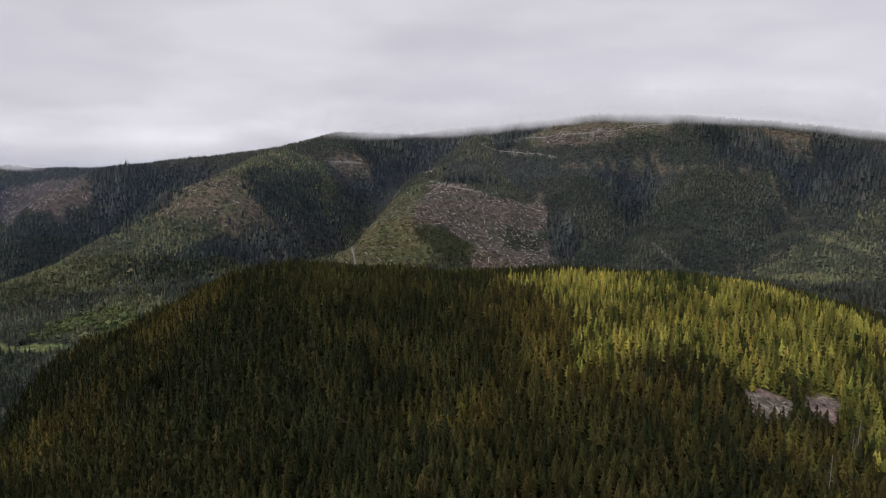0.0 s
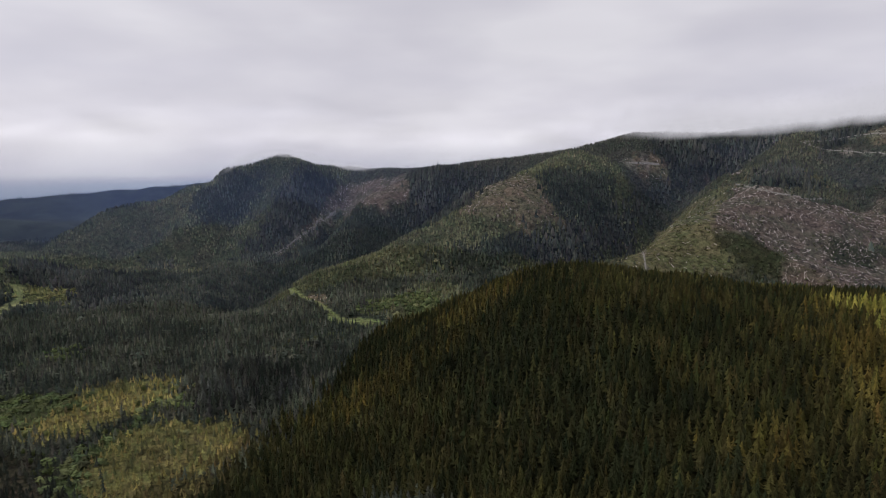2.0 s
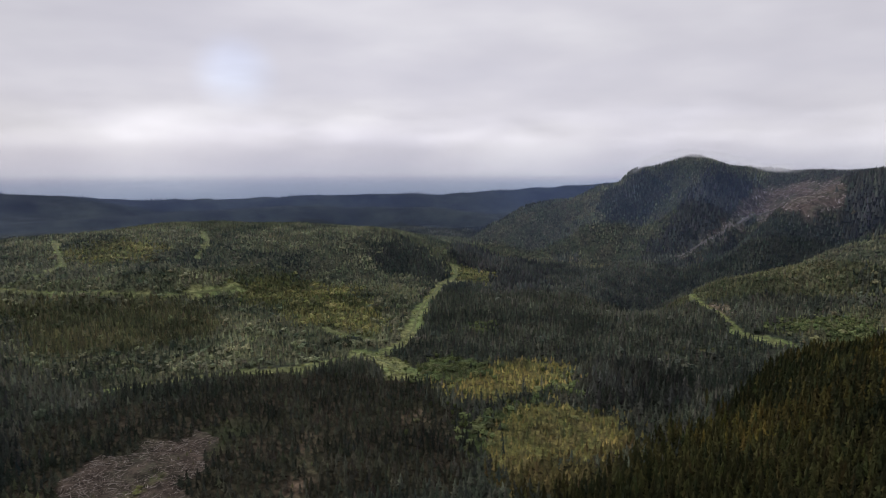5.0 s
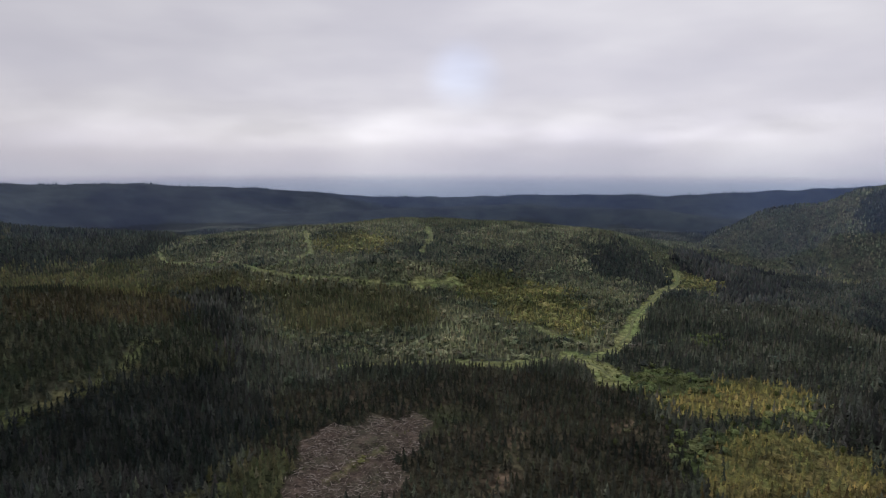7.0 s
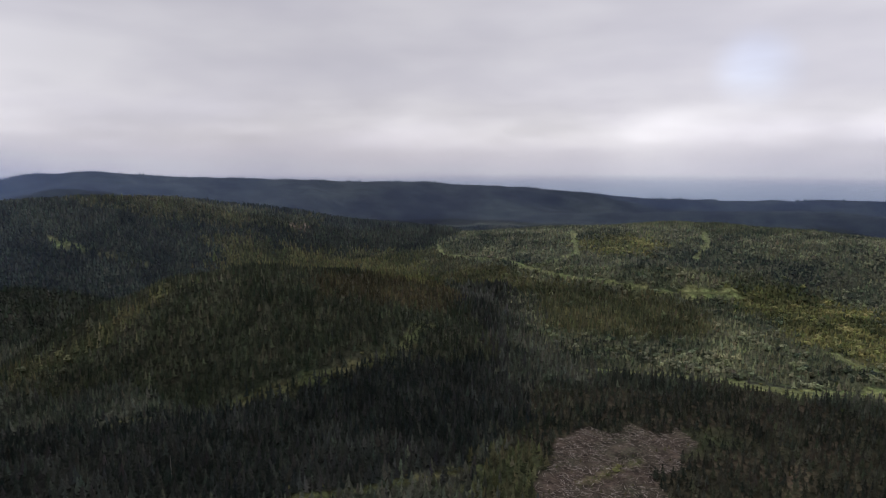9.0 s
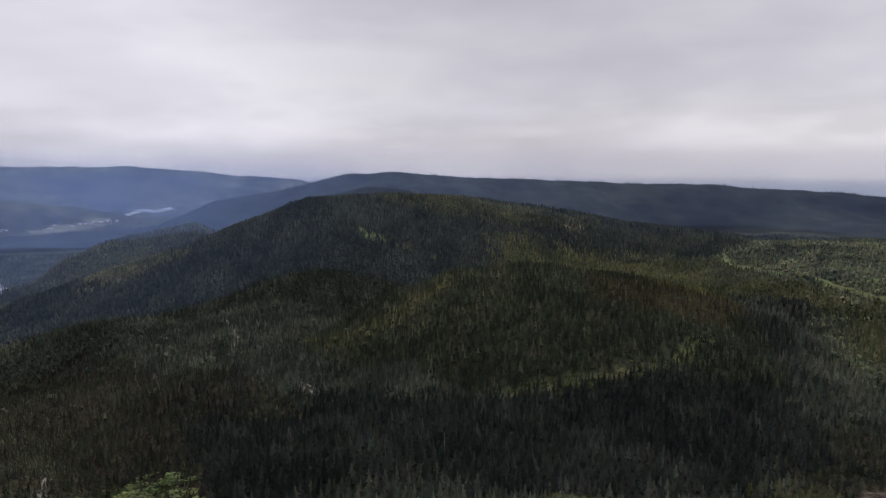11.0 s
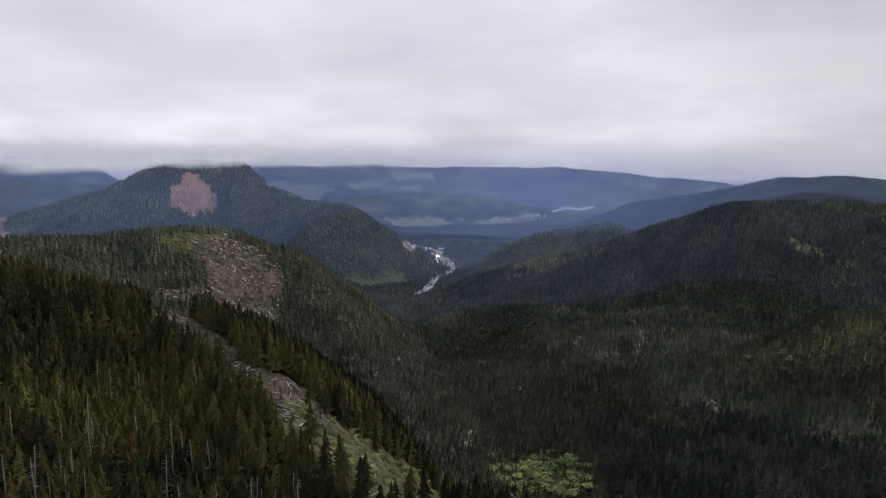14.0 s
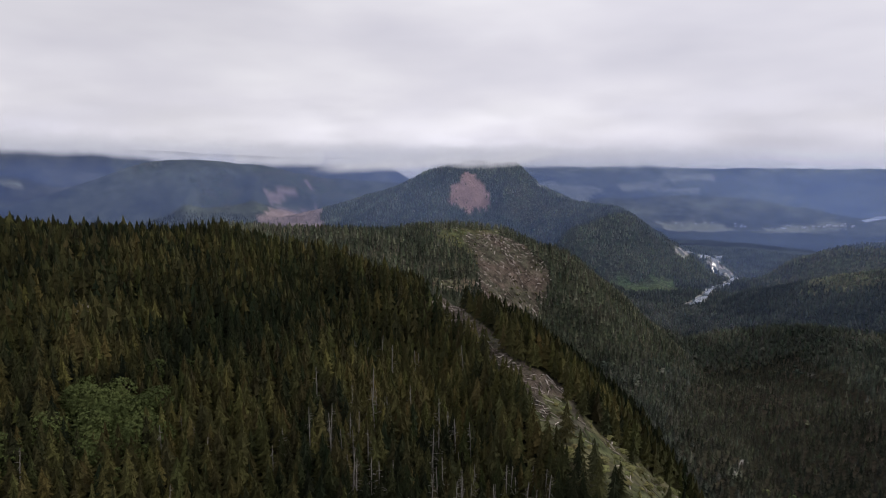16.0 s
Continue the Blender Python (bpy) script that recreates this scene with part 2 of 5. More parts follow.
FLOOR = [(-498, -49, 182), (-754, 268, 173), (-510, 353, 173), (-511, 507, 178), (-986, 165, 172), (-425, 905, 201), (0, 1100, 208), (446, 951, 218), (-447, -266, 189), (-291, -430, 197), (-121, -485, 203), (-163, -834, 161), (-239, -1227, 117), (-405, -1754, 71), (-727, -2704, 64), (-518, -2241, 64), (-1078, -3119, 66), (-1673, -3743, 69), (-277, -3991, 64), (-1092, -4366, 69), (409, -1753, 68), (1775, -2418, 56), (-1304, 741, 153), (-2139, 1478, 114), (-2711, 701, 111), (-2525, -954, 121), (-1893, -1633, 163), (0, 10, 215), (1500, 16, 174), (1407, 520, 194), (3308, -1143, 132), (3283, 1214, 232), (0, 3500, 383)]
CREEKS = []


def creek(depth, width, *pts):
    CREEKS.append((depth, width, np.array(pts, float)))


creek(85, 150, (-89, 2080), (-201, 1847), (-275, 1594), (-301, 1318))
creek(62, 130, (-1266, 1805), (-1099, 1469), (-1103, 1310), (-806, 816))
creek(62, 125, (-693, 1801), (-817, 1631), (-937, 1493), (-920, 1163))
creek(65, 125, (515, 1647), (386, 1376), (308, 1244))
creek(65, 125, (895, 1576), (669, 1330), (558, 1230))
creek(45, 110, (-1459, 1601), (-1373, 1404), (-1300, 1172))
creek(40, 110, (-1557, 1357), (-1502, 1173), (-1455, 998))
creek(55, 190, (-317, -1386), (-261, -896), (-256, -728), (-211, -530), (-166, -445), (-168, -391))
creek(30, 130, (-1453, -603), (-1349, -712), (-1143, -772), (-978, -846), (-713, -796), (-499, -737), (-400, -808), (-356, -1103))
creek(12, 110, (-1119, -1134), (-991, -967), (-793, -870))
creek(12, 110, (-906, -1218), (-733, -1148), (-517, -1020))
creek(20, 80, (-700, -434), (-592, -401), (-531, -382))
creek(20, 80, (-602, -565), (-497, -524), (-393, -479))


def lattice(x, y, seed):
    """Smooth value noise, -1 to 1, one cell per unit."""
    xi, yi = np.floor(x).astype(np.int64), np.floor(y).astype(np.int64)
    u, v = x - xi, y - yi
    u, v = u * u * (3 - 2 * u), v * v * (3 - 2 * v)

    def corner(a, b):
        n = (a * 374761393 + b * 668265263 + seed * 974634777) & 0x7FFFFFFF
        n = ((n ^ (n >> 13)) * 1274126177) & 0x7FFFFFFF
        return ((n ^ (n >> 16)) & 0xFFFF) / 32767.5 - 1

    a, b, c, d = corner(xi, yi), corner(xi + 1, yi), corner(xi, yi + 1), corner(xi + 1, yi + 1)
    return (a + (b - a) * u) * (1 - v) + (c + (d - c) * u) * v


def ridge_height(x, y, slope, blunt, pts):
    """A rounded tent over one ridge line, steeper past its two ends."""
    pts = [np.array(p, float) for p in pts]
    past = np.zeros(x.shape)
    for a, b in ((pts[0], pts[1]), (pts[-1], pts[-2])):
        e = (a - b)[:2] / np.hypot(*(a - b)[:2])
        past = np.maximum(past, np.clip((x - a[0]) * e[0] + (y - a[1]) * e[1], 0, 400))
    near, crest, total = np.full(x.shape, 1e9), np.zeros(x.shape), np.zeros(x.shape)
    for (ax, ay, az), (bx, by, bz) in zip(pts[:-1], pts[1:]):
        ex, ey = bx - ax, by - ay
        t = np.clip(((x - ax) * ex + (y - ay) * ey) / (ex * ex + ey * ey), 0, 1)
        r = np.hypot(x - ax - t * ex, y - ay - t * ey)
        w = 1 / (r * r + 300) ** 3
        near, crest, total = np.minimum(near, r), crest + w * (az + (bz - az) * t), total + w
    return crest / total - slope * (np.sqrt(near * near + blunt * blunt) - blunt) - 0.3 * past, near


def off_lane(x, y, pts):
    """How far each place is from a line of bends."""
    r = np.full(x.shape, 1e9)
    for (ax, ay), (bx, by) in zip(pts[:-1], pts[1:]):
        ex, ey = bx - ax, by - ay
        t = np.clip(((x - ax) * ex + (y - ay) * ey) / (ex * ex + ey * ey), 0, 1)
        r = np.minimum(r, np.hypot(x - ax - t * ex, y - ay - t * ey))
    return r


def layers(x, y):
    x, y = np.asarray(x, float), np.asarray(y, float)
    top, total = np.zeros(x.shape), np.zeros(x.shape)
    for fx, fy, fz in FLOOR:
        w = 1 / ((x - fx) ** 2 + (y - fy) ** 2 + 8000) ** 1.6
        top, total = top + w * fz, total + w
    far = np.clip(np.hypot(x, y) / 1500, 0.12, 1)
    gully = np.abs(lattice(x / 230 + 7, y / 230, 3)) * 52 + np.abs(lattice(x / 95, y / 95 + 3, 4)) * 20 - 12
    out = [top / total]
    for _, slope, blunt, pts in RIDGES:
        h, near = ridge_height(x, y, slope, blunt, pts)
        # gullies deepen away from the crest
        out.append(h - gully * far * np.clip(slope * 2.2 - 0.3, 0.1, 1) * np.clip(near / 160 - 0.15, 0, 1))
    return out


def height(x, y):
    """The ground's height in metres."""
    hs = layers(x, y)
    top = hs[0]
    for h in hs[1:]:
        top = np.maximum(top, h) + 5 * np.exp(-np.abs(top - h) / 8)
    for depth, width, pts in CREEKS:
        top = top - depth * np.clip(1 - off_lane(x, y, pts) / width, 0, 1) ** 1.25
    top = top + np.clip(np.hypot(x, y) / 1000 - 2, 0, 1) * (9 * lattice(x / 260, y / 260, 5) + 5 * lattice(x / 90, y / 90, 6))
    return top + 2.2 * lattice(x / 60, y / 60, 1) + 0.8 * lattice(x / 23, y / 23, 2)


# ---- stands, felled blocks and roads ----
PATCHES, LANES = [], []


def patch(kind, *pts):
    """A stand, a felled block, or a patch of painted sun or shade, by its corners."""
    PATCHES.append((kind, np.array(pts, float)))


def lane(kind, width, *pts):
    """A forest road or a creek line, by its bends."""
    LANES.append((kind, width, np.array(pts, float)))


patch("fir", (-316, 592), (-334, 507), (-378, 458), (-342, 357), (-345, 276), (-350, 250), (-197, 370), (-59, 400), (-76, 478), (-187, 527))
patch("fir", (-350, 250), (-345, 276), (-342, 357), (-271, 342), (-266, 323))
# knoll firs with sunlight on the lit edges put into their tint
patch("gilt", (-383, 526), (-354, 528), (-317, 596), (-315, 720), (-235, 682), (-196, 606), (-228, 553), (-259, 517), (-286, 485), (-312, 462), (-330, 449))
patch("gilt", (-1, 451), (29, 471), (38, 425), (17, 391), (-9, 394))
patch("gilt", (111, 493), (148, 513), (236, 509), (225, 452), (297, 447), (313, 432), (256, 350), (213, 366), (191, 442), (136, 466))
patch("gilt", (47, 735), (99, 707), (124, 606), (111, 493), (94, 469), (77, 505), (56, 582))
# young yellow firs, brightened further by sun put into the tint
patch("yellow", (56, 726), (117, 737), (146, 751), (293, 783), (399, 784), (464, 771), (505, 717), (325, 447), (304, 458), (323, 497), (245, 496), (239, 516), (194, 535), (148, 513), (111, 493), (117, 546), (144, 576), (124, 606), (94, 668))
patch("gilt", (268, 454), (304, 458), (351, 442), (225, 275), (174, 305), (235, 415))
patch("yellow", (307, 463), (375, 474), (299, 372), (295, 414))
patch("bare", (240, 493), (258, 499), (272, 492), (280, 482), (270, 470), (251, 462), (235, 466))
patch("bare", (287, 487), (311, 498), (325, 492), (315, 479), (300, 462), (289, 464), (285, 476))
patch("moss", (-1636, 1026), (-1610, 1216), (-1611, 1405), (-1542, 1496), (-1492, 1397), (-1512, 1272), (-1502, 1174), (-1536, 1037))
patch("moss", (-1439, 1253), (-1416, 1423), (-1379, 1461), (-1362, 1344), (-1139, 1056), (-1235, 1056))
patch("dark", (-1542, 1496), (-1532, 1593), (-1460, 1688), (-1398, 1590), (-1424, 1482), (-1451, 1358), (-1535, 1387))
patch("old", (-1363, 1633), (-1371, 1756), (-1372, 1846), (-1312, 1889), (-1273, 1734), (-1249, 1588), (-1243, 1454), (-1252, 1376), (-1303, 1413), (-1343, 1530))
patch("dark", (-1180, 1496), (-1223, 1663), (-1005, 1578), (-889, 1629), (-644, 1283), (-651, 1192), (-916, 1546), (-986, 1405), (-1027, 1254), (-1143, 1333))
patch("cut", (-1281, 1910), (-1162, 1900), (-1053, 1879), (-917, 1684), (-948, 1605), (-1009, 1584), (-1230, 1764), (-1235, 1680), (-1226, 1556), (-1205, 1431), (-1215, 1401), (-1240, 1563), (-1267, 1726), (-1294, 1861))
patch("old", (-1013, 1863), (-821, 1837), (-702, 1873), (-643, 1862), (-694, 1851), (-602, 1378), (-709, 1446), (-873, 1632), (-926, 1665))
patch("moss", (-650, 1014), (-782, 1293), (-639, 1273), (-573, 1310), (-461, 1337), (-444, 1324), (-533, 1218), (-609, 1112))
patch("dark", (-599, 1141), (-533, 1218), (-446, 1330), (-384, 1342), (-347, 1348), (-450, 1199), (-549, 1116))
patch("dark", (-459, 1497), (-485, 1686), (-360, 1841), (-322, 1732), (-305, 1649), (-368, 1478), (-406, 1464))
patch("heath", (-600, 1342), (-721, 1824), (-656, 1848), (-459, 1497), (-401, 1445), (-374, 1449), (-428, 1355), (-464, 1343), (-549, 1318))
patch("moss", (-661, 1861), (-527, 1774), (-409, 1910), (-356, 1902), (-485, 1686), (-479, 1515))
patch("heath", (-354, 1896), (-202, 2003), (-210, 1939), (-285, 1883))
patch("old", (-275, 2027), (-149, 2161), (21, 2143), (85, 2090), (-40, 2084), (-137, 2040), (-191, 1921), (-265, 1769), (-306, 1514), (-345, 1340), (-412, 1265), (-441, 1314), (-369, 1429), (-317, 1635), (-276, 1831), (-212, 1946), (-250, 1980))
patch("cut", (-130, 2056), (-22, 1893), (-31, 1685), (-119, 2028))
patch("old", (-6, 1670), (70, 1747), (113, 1698), (123, 1598), (21, 1519))
patch("old", (98, 1693), (171, 2051), (241, 2047), (345, 1983), (251, 1981), (145, 1936))
patch("scrub", (-225, 1170), (-256, 1716), (-178, 1810), (-96, 1663), (-56, 1655), (-55, 1358), (-39, 1271), (-16, 1227), (-111, 1161), (-166, 1127))
patch("cut", (-41, 1592), (-4, 1560), (77, 1481), (249, 1614), (243, 1476), (204, 1415), (266, 1360), (216, 1274), (117, 1207), (53, 1224), (63, 1297), (1, 1346), (-63, 1317), (-58, 1415))
patch("brush", (-62, 1304), (1, 1341), (58, 1291), (48, 1231), (14, 1221), (-28, 1260))
patch("brush", (118, 1369), (192, 1402), (231, 1389), (204, 1330), (135, 1319))
patch("heath", (234, 1981), (365, 1949), (507, 1850), (642, 1821), (613, 1781), (423, 1757), (282, 1842))
patch("cut", (275, 1907), (436, 1817), (513, 1812), (489, 1781), (426, 1771), (310, 1814))
patch("old", (676, 1785), (779, 1735), (911, 1700), (969, 1671), (1068, 1578), (997, 1447), (929, 1474), (938, 1402), (893, 1452), (866, 1599), (758, 1615), (693, 1706))
patch("heath", (800, 1751), (897, 1733), (952, 1666), (925, 1653), (862, 1688))
patch("old", (423, 1658), (562, 1682), (512, 1560), (427, 1526))
patch("old", (235, 1466), (292, 1444), (283, 1359), (232, 1327))
patch("moss", (604, 1281), (688, 1251), (819, 1324), (936, 1358), (673, 953), (619, 1033), (559, 1100))
patch("moss", (928, 1406), (976, 1411), (941, 1353), (871, 1370))
patch("old", (626, 999), (726, 1030), (596, 841), (550, 838))
patch("moss", (-518, 861), (-534, 1014), (-481, 1060), (-424, 970), (-415, 825), (-411, 773), (-474, 785))
patch("fresh", (-528, 905), (-488, 968), (-403, 859), (-335, 664), (-450, 818))
patch("fresh", (-530, 794), (-525, 881), (-508, 925), (-471, 840), (-493, 780))
patch("heath", (-676, 873), (-646, 886), (-607, 839), (-626, 822))
patch("fresh", (-804, 500), (-805, 530), (-760, 510), (-753, 477))
patch("old", (-1593, 943), (-1556, 1050), (-1273, 959), (-1064, 830), (-957, 693), (-1156, 778), (-1293, 809), (-1395, 817))
patch("dark", (-1109, 605), (-1168, 702), (-1027, 666), (-821, 511), (-790, 445), (-848, 442))
patch("old", (-539, 504), (-545, 568), (-481, 559), (-425, 533), (-430, 474), (-458, 436))
# mid hill regrowth with patchy sunlight put into its tints
patch("pale", (-1548, -413), (-1803, -290), (-1738, -16), (-1672, 190), (-1529, 243), (-1587, 384), (-1727, 649), (-1577, 718), (-1517, 769), (-1363, 764), (-1252, 717), (-1129, 588), (-793, 383), (-745, 284), (-759, 142), (-752, 2), (-891, -97), (-1084, -116), (-1362, -245))
patch("dark", (-1487, 682), (-1538, 765), (-1410, 757), (-1308, 750), (-1230, 698), (-1235, 648), (-1339, 656))
patch("lime", (-1127, 285), (-1261, 477), (-918, 404), (-802, 338), (-896, 305), (-954, 259))
patch("lime", (-1249, 238), (-1279, 330), (-1252, 426), (-999, 321), (-1027, 268), (-1167, 227))
patch("lime", (-1507, -67), (-1570, 67), (-1452, 139), (-1371, 106), (-1398, -2))
patch("olive", (-1251, -122), (-1200, 49), (-1140, 170), (-965, 162), (-900, 36), (-945, -78))
patch("dark", (-1404, 571), (-1494, 712), (-1399, 740), (-1309, 667), (-1336, 585))
patch("olive", (-1447, -685), (-1538, -590), (-1508, -415), (-1340, -219), (-1251, -122), (-1177, -125), (-1231, -263), (-1256, -329), (-1331, -534), (-1368, -651))
patch("rust", (-811, -387), (-888, -357), (-1242, -326), (-974, -205), (-821, -204), (-786, -258), (-695, -334))
patch("dark", (-1606, -753), (-2884, -741), (-2931, -494), (-1597, -387), (-1537, -416), (-1552, -595), (-1455, -689))
patch("old", (-1219, -251), (-1225, -192), (-983, -154), (-802, -115), (-718, -92), (-714, -103), (-831, -146), (-880, -183))
patch("dark", (-724, 2), (-734, 137), (-709, 278), (-679, 267), (-692, 129), (-688, 14))
patch("dusk", (-643, -66), (-685, 26), (-673, 264), (-625, 298), (-482, 289), (-394, 230), (-430, -47), (-502, -71))
patch("dusk", (-762, 127), (-706, 217), (-614, 310), (-481, 296), (-377, 226), (-511, 80))
patch("deep", (-572, -281), (-627, -210), (-726, -123), (-630, -65), (-547, -67), (-505, -89), (-453, -108), (-437, -134), (-446, -225))
patch("sere", (-451, 299), (-421, 314), (-380, 329), (-367, 369), (-416, 434), (-368, 406), (-336, 326), (-355, 274), (-387, 256))
patch("olive", (-404, -82), (-476, -83), (-518, -57), (-489, -39), (-445, -38), (-423, -22))
patch("brush", (-552, 46), (-601, 89), (-609, 125), (-568, 122), (-524, 79), (-530, 63))
patch("slash", (-455, -43), (-491, -36), (-530, -31), (-540, -18), (-566, -6), (-555, 16), (-581, 31), (-564, 52), (-586, 73), (-559, 87), (-526, 65), (-501, 71), (-486, 46), (-453, 54), (-423, 31), (-436, 5), (-406, -17), (-424, -40))
patch("scrub", (-467, -16), (-490, 4), (-511, 35), (-502, 37), (-478, 9), (-459, -12))
patch("dirt", (-546, 155), (-532, 167), (-473, 147), (-437, 127), (-413, 110), (-416, 98), (-476, 131))
patch("dirt", (-541, 253), (-539, 281), (-514, 274), (-515, 247))
# young growth with the sun that falls here put into its colour
patch("gold", (-604, 314), (-615, 352), (-621, 386), (-627, 462), (-577, 497), (-541, 478), (-535, 428), (-536, 390), (-535, 354), (-556, 325))
patch("gold", (-508, 378), (-499, 410), (-432, 435), (-410, 427), (-374, 379), (-382, 340), (-399, 313), (-386, 275), (-416, 275), (-487, 329))
patch("fresh", (-470, 285), (-506, 337), (-519, 382), (-536, 456), (-525, 474), (-511, 460), (-517, 425), (-502, 367), (-478, 325), (-434, 281), (-426, 261), (-447, 268))
patch("fresh", (-668, 318), (-688, 380), (-642, 411), (-601, 407), (-602, 372), (-611, 324), (-625, 302))
patch("dusk", (-294, -1163), (-439, -1117), (-405, -659), (-385, -442), (-333, -326), (-160, -450), (-120, -561))
patch("olive", (-1228, -878), (-1397, -749), (-1479, -638), (-1487, -434), (-1546, -391), (-1418, -386), (-1365, -533), (-1301, -728), (-1202, -806))
patch("rust", (-838, -328), (-1266, -345), (-1136, -255), (-802, -266), (-762, -306))
# sunlit dome edge drawn as lighter trees
patch("olive", (-539, -662), (-590, -626), (-662, -549), (-698, -503), (-704, -494), (-623, -515), (-588, -579), (-497, -587))
# hill flank in shade, drawn as darker, bluer trees
patch("dark", (-369, -1209), (-454, -1147), (-569, -1168), (-690, -1104), (-798, -1015), (-1026, -1053), (-1184, -1175), (-1083, -1237), (-914, -1349), (-723, -1355), (-566, -1419), (-413, -1385))
patch("dark", (-1105, -1258), (-1385, -1001), (-1377, -887), (-1232, -881), (-1202, -806), (-1077, -826), (-966, -863), (-787, -855), (-702, -824))
# sunlit hilltop and slope drawn as lighter trees
patch("olive", (-1188, -1221), (-1449, -1052), (-1489, -873), (-1632, -724), (-1489, -724), (-1346, -846), (-1227, -1022))
patch("heath", (-1478, -783), (-1546, -740), (-1506, -726), (-1455, -763))
patch("russet", (-1130, -785), (-1265, -793), (-1429, -706), (-1491, -482), (-1409, -396), (-964, -268), (-942, -336), (-901, -434), (-1171, -731))
patch("moss", (-754, -1880), (-915, -1785), (-781, -1348), (-681, -1333), (-572, -1400), (-673, -1879))
patch("deep", (-301, -572), (-400, -393), (-561, -264), (-686, -185), (-496, -128), (-238, -386))
patch("deep", (-446, -531), (-439, -401), (-515, -329), (-584, -242), (-588, -137), (-496, -92), (-403, -160), (-356, -239), (-319, -386))
patch("fresh", (-187, -512), (-233, -533), (-244, -466), (-230, -422), (-205, -431), (-190, -482))
patch("scrub", (156, -966), (118, -1027), (55, -1059), (57, -1010), (82, -966), (84, -931), (115, -922), (138, -942))
patch("cut", (117, -975), (62, -1022), (14, -1020), (-24, -982), (-25, -955), (-5, -886), (33, -800), (61, -798), (80, -853), (82, -936))
patch("heath", (145, -777), (80, -844), (71, -829), (127, -756))
patch("cut", (94, -533), (114, -744), (74, -510), (84, -499))
patch("bare", (297, -370), (289, -377), (275, -360), (282, -352))
patch("bare", (325, -392), (314, -399), (305, -386), (313, -379))
patch("glade", (227, -265), (209, -287), (187, -272), (175, -249), (201, -240))
patch("scrub", (4, -391), (-17, -401), (-28, -398), (-41, -378), (-91, -434), (-136, -450), (-92, -268), (-54, -265), (-36, -277), (-18, -300), (-9, -323), (1, -359))
patch("cut", (90, -532), (73, -528), (51, -487), (22, -428), (1, -410), (-22, -409), (-26, -396), (-33, -368), (-19, -351), (-9, -355), (6, -374), (18, -399), (39, -440), (68, -493))
patch("scrub", (-6, -382), (-22, -392), (-24, -374), (-11, -358))
patch("moss", (1365, -2908), (1498, -3921), (965, -3053), (839, -3010), (1027, -2900), (1242, -2816))
patch("scar", (1109, -3014), (1038, -3057), (1026, -2995), (1077, -2962))
patch("moss", (1562, -2696), (1445, -2839), (1326, -2758), (1320, -2579), (1456, -2595))
patch("field", (2660, -2860), (2591, -2943), (2572, -2931), (2640, -2836))
patch("moss", (2393, -3364), (2277, -3509), (1718, -2728), (1819, -2667))
patch("moss", (-196, -4669), (-582, -4626), (-776, -4413), (-405, -4351))
patch("moss", (-893, -4276), (-1236, -4286), (-1453, -4130), (-1051, -4078))
patch("scar", (-905, -4526), (-1151, -4497), (-1164, -4432), (-909, -4450))
patch("moss", (-1456, -3950), (-1958, -4074), (-2250, -3896), (-1700, -3776))
patch("moss", (121, -2325), (33, -2454), (-80, -2269), (-168, -2162), (-207, -2078), (-22, -2262))
patch("moss", (1152, -3093), (1027, -3066), (944, -2984), (1027, -2897))
patch("red", (284, -2432), (242, -2424), (168, -2349), (160, -2304), (200, -2296), (233, -2264), (313, -2283), (327, -2346), (300, -2376))
patch("scar", (1233, -2795), (1155, -2873), (1102, -2862), (1199, -2744))
patch("scar", (1194, -2629), (1180, -2731), (997, -2850), (822, -2390), (1147, -2520))
patch("grass", (-237, -1903), (-330, -1888), (-410, -1932), (-387, -1819), (-238, -1786))
patch("field", (-653, -3706), (-794, -3744), (-1049, -3629), (-1020, -3532), (-722, -3662))
patch("field", (-1175, -3595), (-1362, -3627), (-1579, -3573), (-1560, -3495), (-1382, -3514), (-1195, -3523))
patch("field", (-666, -4403), (-854, -4445), (-821, -4359), (-693, -4339))
patch("field", (1, -2480), (-184, -4305), (-400, -4286), (-359, -4210), (-21, -2475))
# low mist wisps and fields on the plateau, both put into ground colour
patch("field", (-5, -4381), (-222, -4302), (-435, -4241), (-407, -4135), (-159, -4185), (-28, -4262))
patch("field", (-523, -4336), (-829, -4410), (-819, -4278), (-538, -4225))
patch("field", (-792, -4310), (-1026, -4209), (-984, -4113), (-798, -4177))
patch("field", (-858, -4551), (-1145, -4525), (-1148, -4397), (-865, -4414))
patch("field", (-678, -3744), (-1010, -3668), (-996, -3513), (-710, -3552))
lane("gravel", 15, (-1234, 1822), (-1242, 1701), (-1231, 1566), (-1233, 1499), (-1213, 1418))
lane("gravel", 10, (-36, 1638), (20, 1499), (77, 1484), (141, 1567))
lane("gravel", 14, (-329, 1894), (-246, 1951))
lane("gravel", 8, (110, 1990), (161, 1923), (237, 1863), (305, 1737))
lane("gravel", 10, (114, 1990), (203, 2012), (291, 1904), (406, 1826), (513, 1812), (643, 1824))
lane("gravel", 6, (-281, 1645), (-265, 1643), (-160, 1152))
lane("gravel", 9, (444, 1345), (437, 1269), (444, 1222))
lane("heath", 12, (263, 1707), (359, 1668), (449, 1699), (562, 1707), (640, 1601), (759, 1614))
lane("heath", 11, (610, 1295), (679, 1276), (746, 1258))
lane("heath", 11, (797, 1572), (824, 1443), (801, 1255), (846, 1219))
lane("grass", 13, (-870, 1049), (-711, 874), (-606, 815), (-531, 751), (-473, 748), (-428, 778))
